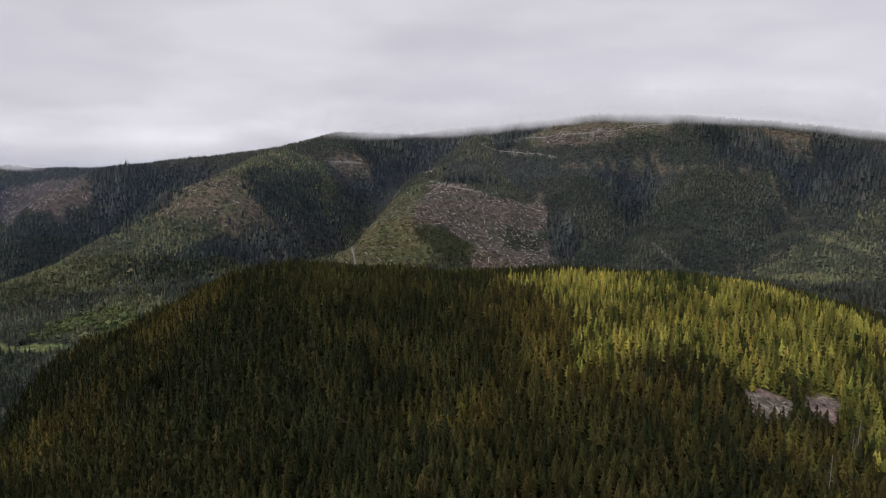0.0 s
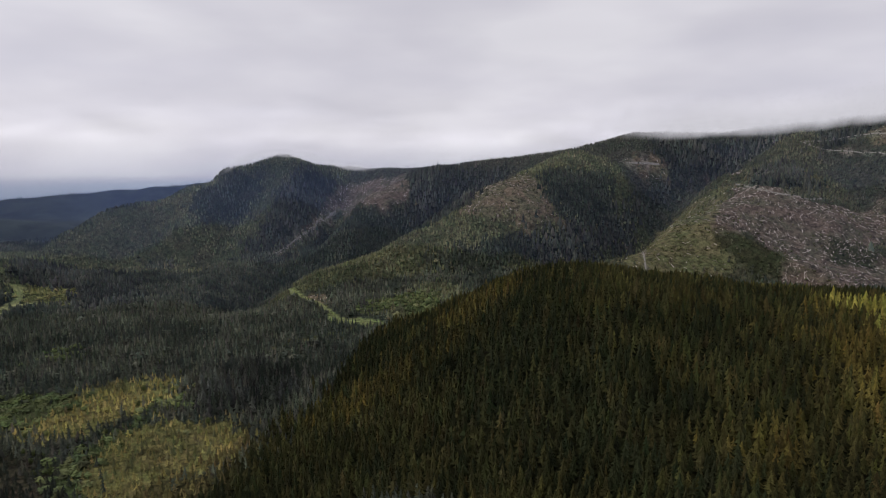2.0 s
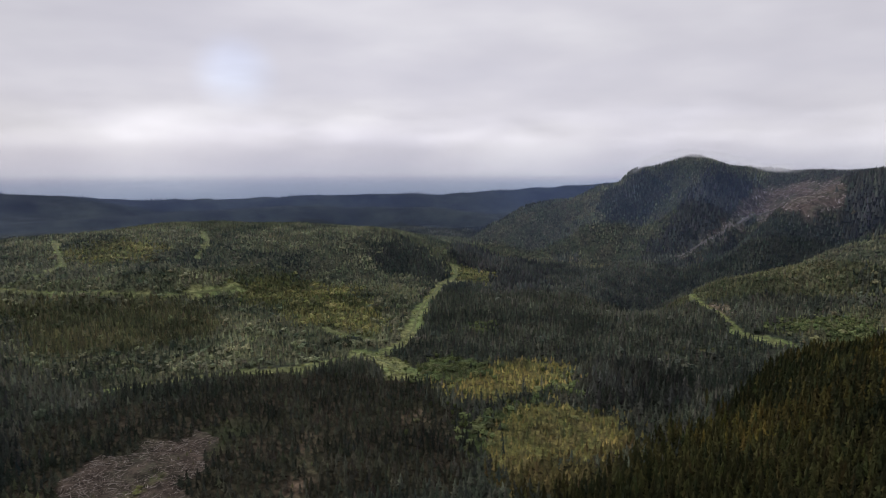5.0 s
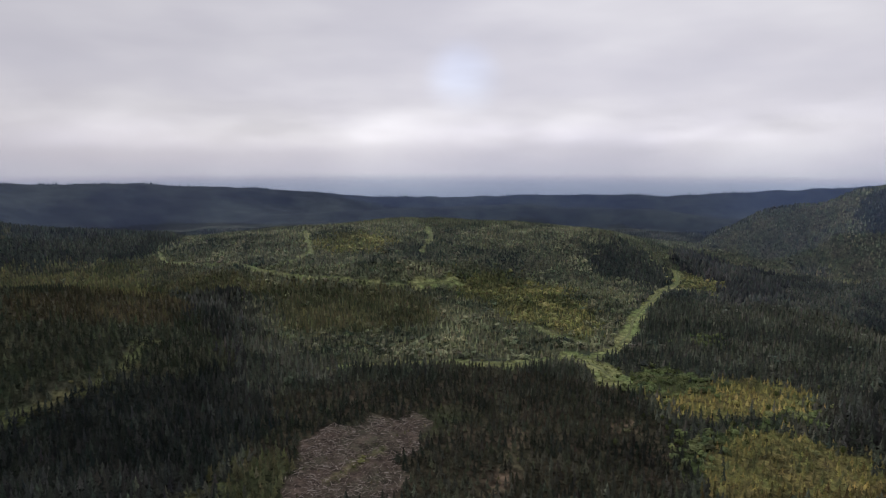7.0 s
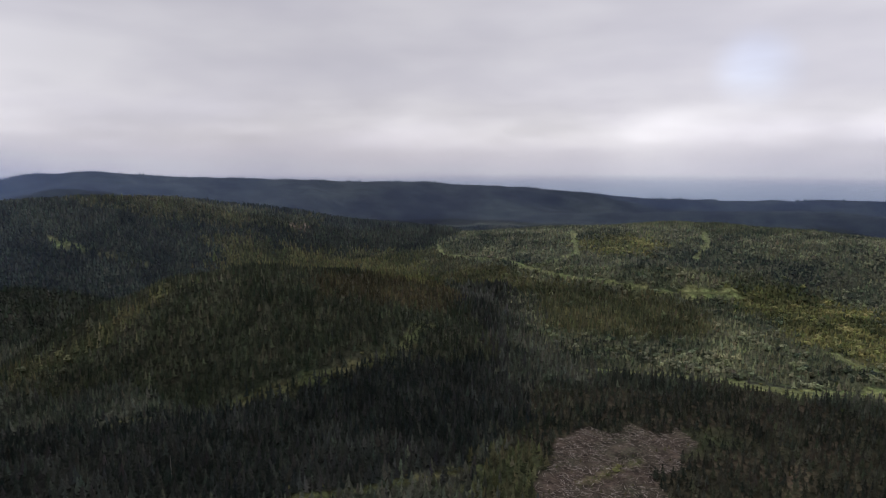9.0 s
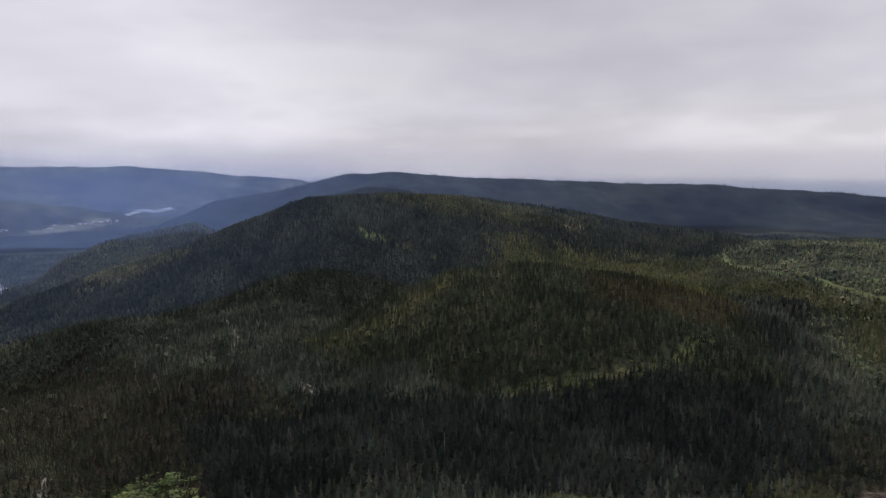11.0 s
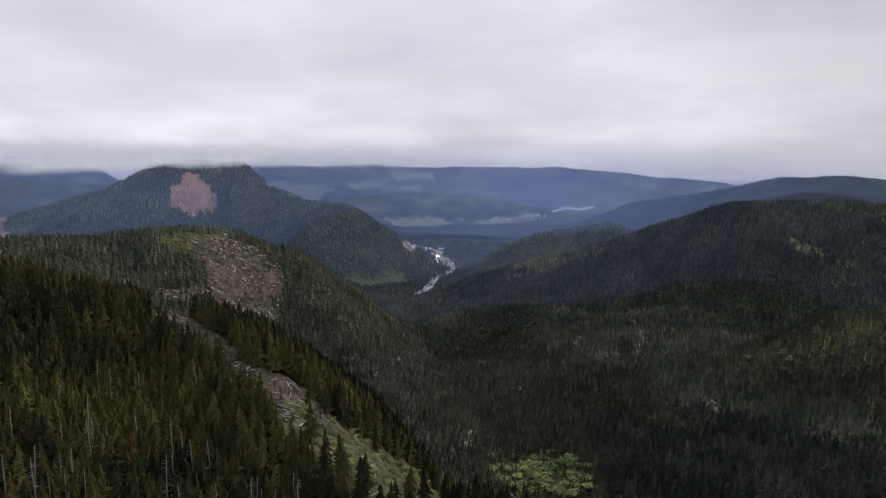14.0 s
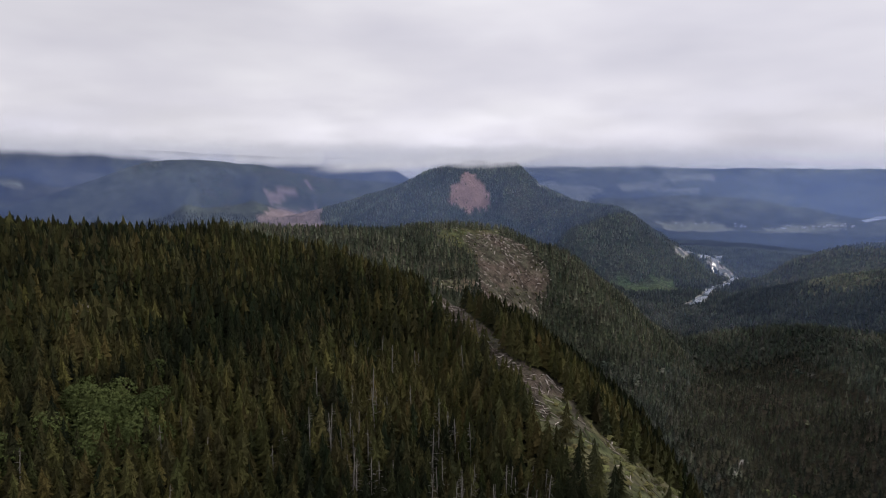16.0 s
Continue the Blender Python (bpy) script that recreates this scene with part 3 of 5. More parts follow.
lane("verge", 8, (-550, 624), (-545, 660), (-512, 699), (-491, 733))
lane("grass", 16, (-541, 757), (-509, 761), (-473, 754))
lane("grass", 22, (-1352, 784), (-1268, 738), (-1193, 657), (-1019, 537), (-922, 466), (-836, 414), (-768, 360), (-739, 321), (-742, 266), (-730, 203), (-749, 154))
lane("grass", 30, (-1193, 657), (-1202, 723), (-1171, 767))
lane("grass", 40, (-744, 299), (-707, 310), (-658, 310))
lane("grass", 10, (-903, 293), (-849, 313), (-800, 337))
lane("grass", 11, (-1565, -405), (-1449, -364), (-1409, -287), (-1395, -204), (-1324, -139), (-1257, -36), (-1224, 50), (-1202, 114), (-1212, 170), (-1223, 228))
lane("grass", 34, (-1208, 164), (-1223, 228))
lane("grass", 13, (-1621, -71), (-1482, -59), (-1407, -51), (-1360, -108))
lane("grass", 11, (-1589, 230), (-1469, 226), (-1371, 186))
lane("verge", 10, (-906, -98), (-904, -28), (-849, 34), (-847, 95), (-901, 160))
lane("grass", 10, (-898, 293), (-838, 311), (-795, 335))
lane("grass", 10, (-737, -11), (-747, 29), (-757, 85), (-757, 141), (-736, 208), (-736, 281), (-744, 314))
patch("moss", (-1538, 963), (-1617, 1095), (-1593, 1185), (-1582, 1277), (-1280, 1047), (-1329, 999), (-1506, 1026))
patch("lime", (-1352, 774), (-1345, 839), (-1220, 829), (-1115, 732), (-1171, 710), (-1231, 715))
lane("verge", 8, (-443, -405), (-495, -388), (-520, -344), (-535, -316), (-555, -291), (-582, -254), (-617, -230), (-680, -212), (-746, -218), (-774, -207))
lane("verge", 16, (-680, -212), (-746, -218))
lane("verge", 9, (-378, -201), (-402, -160), (-427, -134), (-453, -106), (-463, -85))
lane("grass", 24, (-1027, -1040), (-1035, -1008))
lane("verge", 12, (-1041, -975), (-1054, -947), (-1078, -877))
lane("verge", 12, (-1388, -672), (-1378, -539), (-1418, -386))
lane("verge", 11, (-506, -386), (-524, -352), (-544, -309), (-574, -271), (-613, -237), (-650, -221))
lane("gravel", 7, (-617, -975), (-570, -884), (-564, -857))
lane("gravel", 5, (-424, -536), (-431, -525), (-431, -510))
lane("verge", 12, (-695, -1006), (-717, -962))
lane("verge", 13, (-1032, -1041), (-1035, -972), (-1072, -890))
lane("verge", 14, (-1303, -641), (-1360, -562), (-1453, -522))
lane("gravel", 6, (-572, -890), (-542, -823), (-496, -781))
lane("gravel", 5, (-419, -534), (-424, -504))
lane("gravel", 5, (-169, -539), (-181, -563))
lane("gravel", 5, (-169, -539), (-194, -590))
lane("gravel", 6, (-273, -1373), (-234, -1163))
lane("cut", 20, (102, -730), (67, -513), (51, -478), (29, -439))
lane("shingle", 24, (-454, -2081), (-516, -2199), (-557, -2182), (-701, -2544))
lane("shingle", 30, (-569, -2144), (-623, -2156), (-611, -2077))
lane("river", 26, (-456, -2090), (-511, -2216), (-548, -2182), (-723, -2627), (-576, -2147), (-615, -2158), (-623, -2100), (-552, -1941), (-493, -1870), (-446, -1751), (-380, -1617))

KINDS = ["forest"] + sorted({k for k, _ in PATCHES} | {"verge"}) + ["river", "lane", "track", "shingle"]


def inside(x, y, pts):
    hit = np.zeros(x.shape, bool)
    for (ax, ay), (bx, by) in zip(pts, np.roll(pts, -1, 0)):
        if ay != by:
            hit ^= ((ay > y) != (by > y)) & (x < (bx - ax) * (y - ay) / (by - ay) + ax)
    return hit


def stand(x, y):
    """Which kind of cover grows at each place, with ragged borders."""
    r = np.hypot(x, y)
    wob = np.clip(r / 110, 3, 13)
    wx = x + wob * (lattice(x / 37, y / 37, 11) + 0.5 * lattice(x / 13, y / 13, 12))
    wy = y + wob * (lattice(x / 37 + 9, y / 37, 13) + 0.5 * lattice(x / 13, y / 13 + 5, 14))
    kind = np.zeros(x.shape, int)
    for name, pts in PATCHES:
        kind[inside(wx, wy, pts)] = KINDS.index(name)
    for name, width, pts in LANES:
        gap = width * (0.5 + 0.2 * lattice(x / 40, y / 40, 15) + 0.14 * lattice(x / 14, y / 14, 16))
        kind[off_lane(x, y, pts) < gap] = KINDS.index({"grass": "lane", "gravel": "track"}.get(name, name))
    return kind


# ground sheet: rings round the hovering point, closer together near it
RINGS = np.concatenate([[6.0], np.geomspace(30, 300, 34), np.geomspace(304, 2000, 146), np.geomspace(2010, 3000, 58), np.geomspace(3020, 4960, 52)])
N_R = len(RINGS)
SPOKES = np.concatenate([np.arange(0, 186, 0.34), np.arange(186, 236, 0.21), np.arange(236, 262, 0.34), np.arange(262, 359.9, 2.0)])  # degrees, wider apart behind
N_AZ = len(SPOKES)
AZ = np.radians(SPOKES - 36)
GX, GY = -np.outer(RINGS, np.sin(AZ)), np.outer(RINGS, np.cos(AZ))
GZ = height(GX, GY)
OWNER = np.argmax(np.array(layers(GX, GY)), 0)
GK = stand(GX, GY)
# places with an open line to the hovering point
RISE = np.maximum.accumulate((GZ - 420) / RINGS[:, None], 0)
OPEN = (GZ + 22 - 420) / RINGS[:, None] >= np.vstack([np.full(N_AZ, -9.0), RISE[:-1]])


def cell(x, y):
    r, a = np.hypot(x, y), (np.degrees(np.arctan2(-x, y)) + 36) % 360
    j = np.clip(np.searchsorted(SPOKES, a, "right") - 1, 0, N_AZ - 1)
    wide = np.append(SPOKES[1:], 360.0)[j] - SPOKES[j]
    i = np.clip(np.searchsorted(RINGS, r) - 1, 0, N_R - 2)
    return i, np.clip((r - RINGS[i]) / (RINGS[i + 1] - RINGS[i]), 0, 1), j, (a - SPOKES[j]) / wide


def ground(x, y):
    """The height of the built ground sheet."""
    i, u, j, v = cell(np.asarray(x, float), np.asarray(y, float))
    k = (j + 1) % N_AZ
    return (GZ[i, j] * (1 - u) + GZ[i + 1, j] * u) * (1 - v) + (GZ[i, k] * (1 - u) + GZ[i + 1, k] * u) * v


def mesh_from(name, verts, faces, mat, colour=None, layer="tint", smooth=False):
    """A mesh of triangles from arrays."""
    me = bpy.data.meshes.new(name)
    verts, faces = np.ascontiguousarray(verts, np.float32), np.ascontiguousarray(faces, np.int32)
    me.vertices.add(len(verts))
    me.vertices.foreach_set("co", verts.ravel())
    me.loops.add(faces.size)
    me.loops.foreach_set("vertex_index", faces.ravel())
    me.polygons.add(len(faces))
    me.polygons.foreach_set("loop_start", np.arange(0, faces.size, 3, dtype=np.int32))
    me.polygons.foreach_set("use_smooth", np.full(len(faces), smooth))
    me.update(calc_edges=True)
    if colour is not None:
        at = me.color_attributes.new(layer, "FLOAT_COLOR", "POINT")
        at.data.foreach_set("color", np.c_[colour, np.ones(len(verts))].astype(np.float32).ravel())
    me.materials.append(mat)
    return me


COVER = {
    "forest": (0.022, 0.022, 0.014), "cut": (0.088, 0.073, 0.060), "bare": (0.20, 0.155, 0.150), "field": (0.17, 0.175, 0.130),
    "shingle": (0.34, 0.33, 0.31), "glade": (0.045, 0.055, 0.028), "deep": (0.016, 0.017, 0.012), "scrub": (0.086, 0.084, 0.046),
    "heath": (0.104, 0.088, 0.062), "slash": (0.056, 0.046, 0.038), "dirt": (0.075, 0.060, 0.042), "sere": (0.06, 0.05, 0.03),
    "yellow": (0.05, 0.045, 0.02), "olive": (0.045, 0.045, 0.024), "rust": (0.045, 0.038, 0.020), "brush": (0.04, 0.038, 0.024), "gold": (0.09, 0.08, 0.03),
    "red": (0.27, 0.180, 0.155), "scar": (0.25, 0.190, 0.175), "russet": (0.03, 0.03, 0.018), "grass": (0.066, 0.088, 0.042),
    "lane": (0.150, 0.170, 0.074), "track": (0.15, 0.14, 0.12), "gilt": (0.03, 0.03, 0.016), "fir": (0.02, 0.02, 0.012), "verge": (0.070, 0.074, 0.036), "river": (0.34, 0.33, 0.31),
    "pale": (0.045, 0.047, 0.026), "lime": (0.06, 0.062, 0.026), "moss": (0.045, 0.045, 0.028),
    "old": (0.018, 0.019, 0.015), "fresh": (0.06, 0.07, 0.035), "dark": (0.020, 0.020, 0.014), "dusk": (0.034, 0.030, 0.020)}
NAMES = ["floor"] + [n for n, *_ in RIDGES] + ["vale"]


# what grows in each kind of stand: share of places taken, height, its spread, share of broadleaf, two tints
# yellow, gilt, gold, lime, olive and russet tints partly stand for sunlight
GROWTH = {
    # extra blue in pale, dark, dusk and deep stands for cloud shade
    "forest": (1.0, 13, 0.22, 0.03, (0.040, 0.046, 0.020), (0.070, 0.070, 0.026)),
    "pale": (1.0, 7.5, 0.35, 0.16, (0.035, 0.046, 0.033), (0.184, 0.192, 0.113)),
    "lime": (1.0, 7, 0.35, 0.30, (0.051, 0.060, 0.029), (0.219, 0.215, 0.084)),
    "moss": (1.0, 8, 0.3, 0.10, (0.060, 0.068, 0.042), (0.170, 0.172, 0.096)),
    "old": (1.0, 18.5, 0.22, 0.0, (0.028, 0.033, 0.028), (0.078, 0.083, 0.070)),
    "fresh": (1.0, 5.5, 0.3, 0.6, (0.056, 0.072, 0.032), (0.110, 0.130, 0.054)),
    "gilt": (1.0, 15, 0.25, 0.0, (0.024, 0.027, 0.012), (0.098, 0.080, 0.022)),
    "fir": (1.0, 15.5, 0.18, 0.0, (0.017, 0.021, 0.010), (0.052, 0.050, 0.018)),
    "verge": (0.5, 2.2, 0.4, 0.8, (0.050, 0.056, 0.024), (0.090, 0.092, 0.040)),
    "track": (0.1, 2.0, 0.4, 0.6, (0.06, 0.065, 0.04), (0.09, 0.09, 0.05)),
    "russet": (1.0, 11, 0.25, 0.0, (0.057, 0.066, 0.030), (0.150, 0.146, 0.062)),
    "brush": (1.0, 4, 0.4, 0.15, (0.030, 0.035, 0.020), (0.075, 0.078, 0.042)),
    "rust": (1.0, 9, 0.25, 0.0, (0.032, 0.032, 0.019), (0.083, 0.074, 0.041)),
    "scar": (0.06, 5, 0.5, 0.2, (0.04, 0.05, 0.03), (0.07, 0.08, 0.05)),
    "dark": (1.0, 11.5, 0.22, 0.0, (0.026, 0.033, 0.026), (0.066, 0.076, 0.056)),
    "dusk": (0.92, 9, 0.25, 0.01, (0.022, 0.026, 0.020), (0.063, 0.065, 0.045)),
    "cut": (0.22, 3.0, 0.5, 0.4, (0.05, 0.055, 0.025), (0.08, 0.08, 0.035)),
    "scrub": (0.7, 2.6, 0.5, 0.5, (0.066, 0.070, 0.030), (0.130, 0.126, 0.052)),
    "heath": (0.5, 3.5, 0.5, 0.3, (0.052, 0.057, 0.032), (0.098, 0.094, 0.051)),
    "slash": (0.06, 2.5, 0.4, 0.5, (0.06, 0.06, 0.03), (0.08, 0.08, 0.03)),
    "dirt": (0.25, 4, 0.5, 0.3, (0.04, 0.045, 0.024), (0.075, 0.07, 0.036)),
    "sere": (1.0, 8, 0.3, 0.05, (0.050, 0.048, 0.022), (0.130, 0.110, 0.045)),
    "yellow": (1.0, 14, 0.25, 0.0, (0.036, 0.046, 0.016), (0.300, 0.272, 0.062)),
    "olive": (1.0, 10, 0.3, 0.04, (0.045, 0.052, 0.029), (0.122, 0.122, 0.063)),
    "gold": (1.0, 6, 0.25, 0.08, (0.092, 0.096, 0.045), (0.318, 0.271, 0.095)),
    "shingle": (0.03, 4, 0.4, 0.5, (0.05, 0.065, 0.05), (0.07, 0.085, 0.06)),
    "bare": (0.04, 4, 0.4, 0.5, (0.06, 0.06, 0.03), (0.08, 0.08, 0.03)),
    "glade": (0.25, 2, 0.4, 1.0, (0.04, 0.05, 0.022), (0.06, 0.07, 0.03)),
    "deep": (1.0, 11, 0.25, 0.0, (0.015, 0.020, 0.018), (0.047, 0.052, 0.045)),
    "field": (0.02, 6, 0.4, 0.5, (0.04, 0.05, 0.03), (0.06, 0.07, 0.04)),
    "red": (0.12, 6, 0.4, 0.1, (0.04, 0.05, 0.03), (0.06, 0.07, 0.04)),
    "grass": (0.01, 6, 0.4, 0.9, (0.07, 0.09, 0.03), (0.09, 0.11, 0.04)),
    "lane": (0.30, 1.8, 0.45, 1.0, (0.09, 0.105, 0.040), (0.150, 0.165, 0.060)),
    "river": (0.0, 2, 0.4, 1.0, (0.07, 0.09, 0.03), (0.09, 0.11, 0.04)),
}
# how the forest differs from hill to hill: height, broadleaf share, tints
HILLS = {
    # extra blue in floor, knob, dome, dark and mid hill stands for cloud shade
    "floor": (10, 0.025, (0.033, 0.041, 0.033), (0.100, 0.107, 0.079)),
    "knoll": (15.5, 0.0, (0.018, 0.022, 0.010), (0.060, 0.055, 0.018)),
    "south_ridge": (21, 0.0, (0.014, 0.018, 0.009), (0.064, 0.058, 0.021)),
    "south_spur": (20, 0.0, (0.014, 0.018, 0.009), (0.064, 0.060, 0.022)),
    "knob": (11.5, 0.0, (0.034, 0.041, 0.029), (0.107, 0.112, 0.076)),
    "dark_hill": (11, 0.0, (0.023, 0.030, 0.023), (0.067, 0.076, 0.056)),
    "dome": (10.5, 0.0, (0.026, 0.033, 0.022), (0.088, 0.094, 0.058)),
    "mid_hill": (8, 0.12, (0.051, 0.064, 0.038), (0.138, 0.148, 0.081)),
    "peak": (10, 0.03, (0.046, 0.055, 0.036), (0.125, 0.133, 0.080)),
    # mountain tints are lifted to carry some of the haze
    "mountain": (7, 0.03, (0.040, 0.045, 0.036), (0.090, 0.092, 0.066)),
    "scar_spur": (13, 0.05, (0.036, 0.040, 0.028), (0.080, 0.080, 0.052)),
    "green_spur": (8, 0.05, (0.048, 0.058, 0.036), (0.138, 0.140, 0.077)),
    "cut_spur": (8, 0.04, (0.051, 0.057, 0.039), (0.115, 0.115, 0.071)),
    "east_face": (8, 0.03, (0.036, 0.042, 0.030), (0.080, 0.084, 0.056)),
    "east_spur": (8, 0.03, (0.036, 0.042, 0.030), (0.080, 0.084, 0.056)),
    # river-side tints are brightened for part of the haze over them
    "vale": (12, 0.02, (0.036, 0.047, 0.033), (0.101, 0.114, 0.075)),
    "shoulder": (11, 0.03, (0.045, 0.053, 0.035), (0.115, 0.122, 0.075)),
    "river_knoll": (11, 0.02, (0.047, 0.058, 0.039), (0.125, 0.138, 0.086)),
    "red_hill": (11, 0.0, (0.049, 0.062, 0.041), (0.138, 0.152, 0.097)),
}
FAR_TINTS = ((0.017, 0.021, 0.016), (0.030, 0.035, 0.026))  # dense conifers of the farthest hills


rng = np.random.default_rng(7)


def river_side(x, y, own, chance):
    """The river flats take over from the upper valley little by little."""
    return (own == 0) & (y < -500) & ((np.hypot(x, y) - 1500) / 1300 > chance)


def lay_ground():
    verts = np.stack([GX, GY, GZ], -1).reshape(-1, 3)
    i, j = np.meshgrid(np.arange(N_R - 1), np.arange(N_AZ), indexing="ij")
    a, b = i * N_AZ + j, i * N_AZ + (j + 1) % N_AZ
    c, d = a + N_AZ, b + N_AZ
    faces = np.concatenate([np.stack([a, c, d], -1).reshape(-1, 3), np.stack([a, d, b], -1).reshape(-1, 3)])
    faces = np.concatenate([faces[:, ::-1], np.stack([np.full(N_AZ, len(verts)), np.arange(N_AZ), (np.arange(N_AZ) + 1) % N_AZ], -1)])
    verts = np.vstack([verts, [[0, 0, GZ[0].mean()]]])
    table = np.array([COVER[k] for k in KINDS])
    col = table[GK]
    lo, hi = [np.array([HILLS.get(n, HILLS["floor"])[q] for n in NAMES]) for q in (2, 3)]
    own = np.where(river_side(GX, GY, OWNER, rng.random(GX.shape)), len(NAMES) - 1, OWNER)
    # undergrowth takes after the stand that it grows in, darkened for the shaded gaps between trees
    col = np.where((GK == 0)[..., None], (0.42 * lo + 0.22 * hi)[own], col)
    for k, name in enumerate(KINDS):
        if k and GROWTH[name][0] > 0.95:
            col[GK == k] = 0.42 * np.array(GROWTH[name][4]) + 0.22 * np.array(GROWTH[name][5])
    col = np.vstack([col.reshape(-1, 3), [COVER["forest"]]])
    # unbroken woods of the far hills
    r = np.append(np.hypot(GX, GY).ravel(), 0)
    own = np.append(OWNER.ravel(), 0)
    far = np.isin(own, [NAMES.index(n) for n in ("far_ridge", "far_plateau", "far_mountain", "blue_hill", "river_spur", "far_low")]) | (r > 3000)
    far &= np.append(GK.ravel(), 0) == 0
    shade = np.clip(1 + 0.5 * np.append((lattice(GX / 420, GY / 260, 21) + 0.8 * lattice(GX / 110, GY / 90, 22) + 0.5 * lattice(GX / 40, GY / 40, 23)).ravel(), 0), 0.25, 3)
    # the plateau's paler hue also holds some haze
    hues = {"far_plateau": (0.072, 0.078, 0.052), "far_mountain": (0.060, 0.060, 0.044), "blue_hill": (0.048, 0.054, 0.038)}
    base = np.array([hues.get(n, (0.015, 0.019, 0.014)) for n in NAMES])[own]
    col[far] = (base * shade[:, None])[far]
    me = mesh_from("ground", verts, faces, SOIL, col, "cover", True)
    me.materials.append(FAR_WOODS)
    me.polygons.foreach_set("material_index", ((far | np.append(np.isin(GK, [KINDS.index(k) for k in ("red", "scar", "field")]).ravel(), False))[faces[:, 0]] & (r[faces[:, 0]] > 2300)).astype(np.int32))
    tagged(new("ground", me), "dark forest floor with felled slopes and valley bottom", "ground", kind="structure")


lay_ground()

# ---- trees ----

def fir(tiers, sides, spread=0.2, trunk=False, seed=0):
    """A conifer 1 m high: ragged skirts round a stem."""
    g = np.random.default_rng(seed)
    vs, fs = [], []
    for k in range(tiers):
        f = k / tiers
        low = 0.12 + 0.80 * f if tiers > 2 else -0.10 + 0.75 * f  # the simplest ones stand closed to the ground
        top = 1.0 if k == tiers - 1 else low + (0.55 if tiers < 3 else 0.62 / tiers + 0.07)
        wide = spread * (1 - f) ** 0.85 + 0.014
        n0 = len(vs)
        lean = g.normal(0, 0.012, 2)
        vs.append((lean[0] * 0.3, lean[1] * 0.3, top))
        turn = g.random() * 6.28
        for s in range(sides):
            a = turn + 6.2832 * s / sides
            w = wide * (g.uniform(0.75, 1.2) if s % 2 == 0 or sides < 6 else g.uniform(0.32, 0.55))
            vs.append((w * math.cos(a) + lean[0], w * math.sin(a) + lean[1], low - g.uniform(0, 0.35) / tiers * (s % 2 == 0)))
        fs += [(n0, n0 + 1 + s, n0 + 1 + (s + 1) % sides) for s in range(sides)]
    if trunk:
        n0 = len(vs)
        vs += [(0.014 * math.cos(a), 0.014 * math.sin(a), 0) for a in (0, 2.1, 4.2)] + [(0, 0, 0.6)]
        fs += [(n0, n0 + 1, n0 + 3), (n0 + 1, n0 + 2, n0 + 3), (n0 + 2, n0, n0 + 3)]
    return np.array(vs), np.array(fs)


def broadleaf(tufts, seed=0, size=0.2):
    """A leafy crown 1 m high: many tilted tufts on an uneven dome."""
    g = np.random.default_rng(seed)
    vs, fs = [], []
    for k in range(tufts):
        a, h = g.random() * 6.28, g.uniform(-0.85, 1)
        r = math.sqrt(max(0.02, 1 - h * h)) * g.uniform(0.7, 1.05)
        c = np.array([0.40 * r * math.cos(a), 0.40 * r * math.sin(a), 0.50 + 0.46 * h * g.uniform(0.85, 1.05)])
        n = np.array([math.cos(a) * r, math.sin(a) * r, h + 0.25]) + g.normal(0, 0.6, 3)
        n /= np.linalg.norm(n)
        u = np.cross(n, g.normal(0, 1, 3))
        u /= np.linalg.norm(u)
        v = np.cross(n, u)
        s = size * g.uniform(0.6, 1.3)
        n0 = len(vs)
        vs += [c + u * s, c + v * s * 0.7 - n * s * 0.3, c - u * s, c - v * s * 0.7 - n * s * 0.2]
        fs += [(n0, n0 + 1, n0 + 2), (n0, n0 + 2, n0 + 3)]
    # the shaded inside of the crown
    n0 = len(vs)
    vs += [(0, 0, 0.86)] + [(0.27 * math.cos(k * 1.2566), 0.27 * math.sin(k * 1.2566), 0.45) for k in range(5)] + [(0, 0, 0.0)]
    fs += [(n0, n0 + 1 + k, n0 + 1 + (k + 1) % 5) for k in range(5)] + [(n0 + 6, n0 + 1 + (k + 1) % 5, n0 + 1 + k) for k in range(5)]
    return np.array(vs), np.array(fs)


def cone(sides, rings, seed):
    """A distant conifer 1 m high: a blunt, uneven spindle closed to the ground."""
    g = np.random.default_rng(seed)
    vs, fs = [(g.normal(0, 0.02), g.normal(0, 0.02), 1.0)], []
    for z, w in rings:
        turn, off = g.random() * 6.28, g.normal(0, 0.02, 2)
        vs += [(w * g.uniform(0.7, 1.3) * math.cos(turn + 6.2832 * k / sides) + off[0], w * g.uniform(0.7, 1.3) * math.sin(turn + 6.2832 * k / sides) + off[1], z + g.uniform(-0.06, 0.06)) for k in range(sides)]
    fs += [(0, 1 + k, 1 + (k + 1) % sides) for k in range(sides)]
    for q in range(len(rings) - 1):
        a = 1 + q * sides
        fs += [(a + k, a + sides + k, a + sides + (k + 1) % sides) for k in range(sides)] + [(a + k, a + sides + (k + 1) % sides, a + (k + 1) % sides) for k in range(sides)]
    return np.array(vs), np.array(fs)


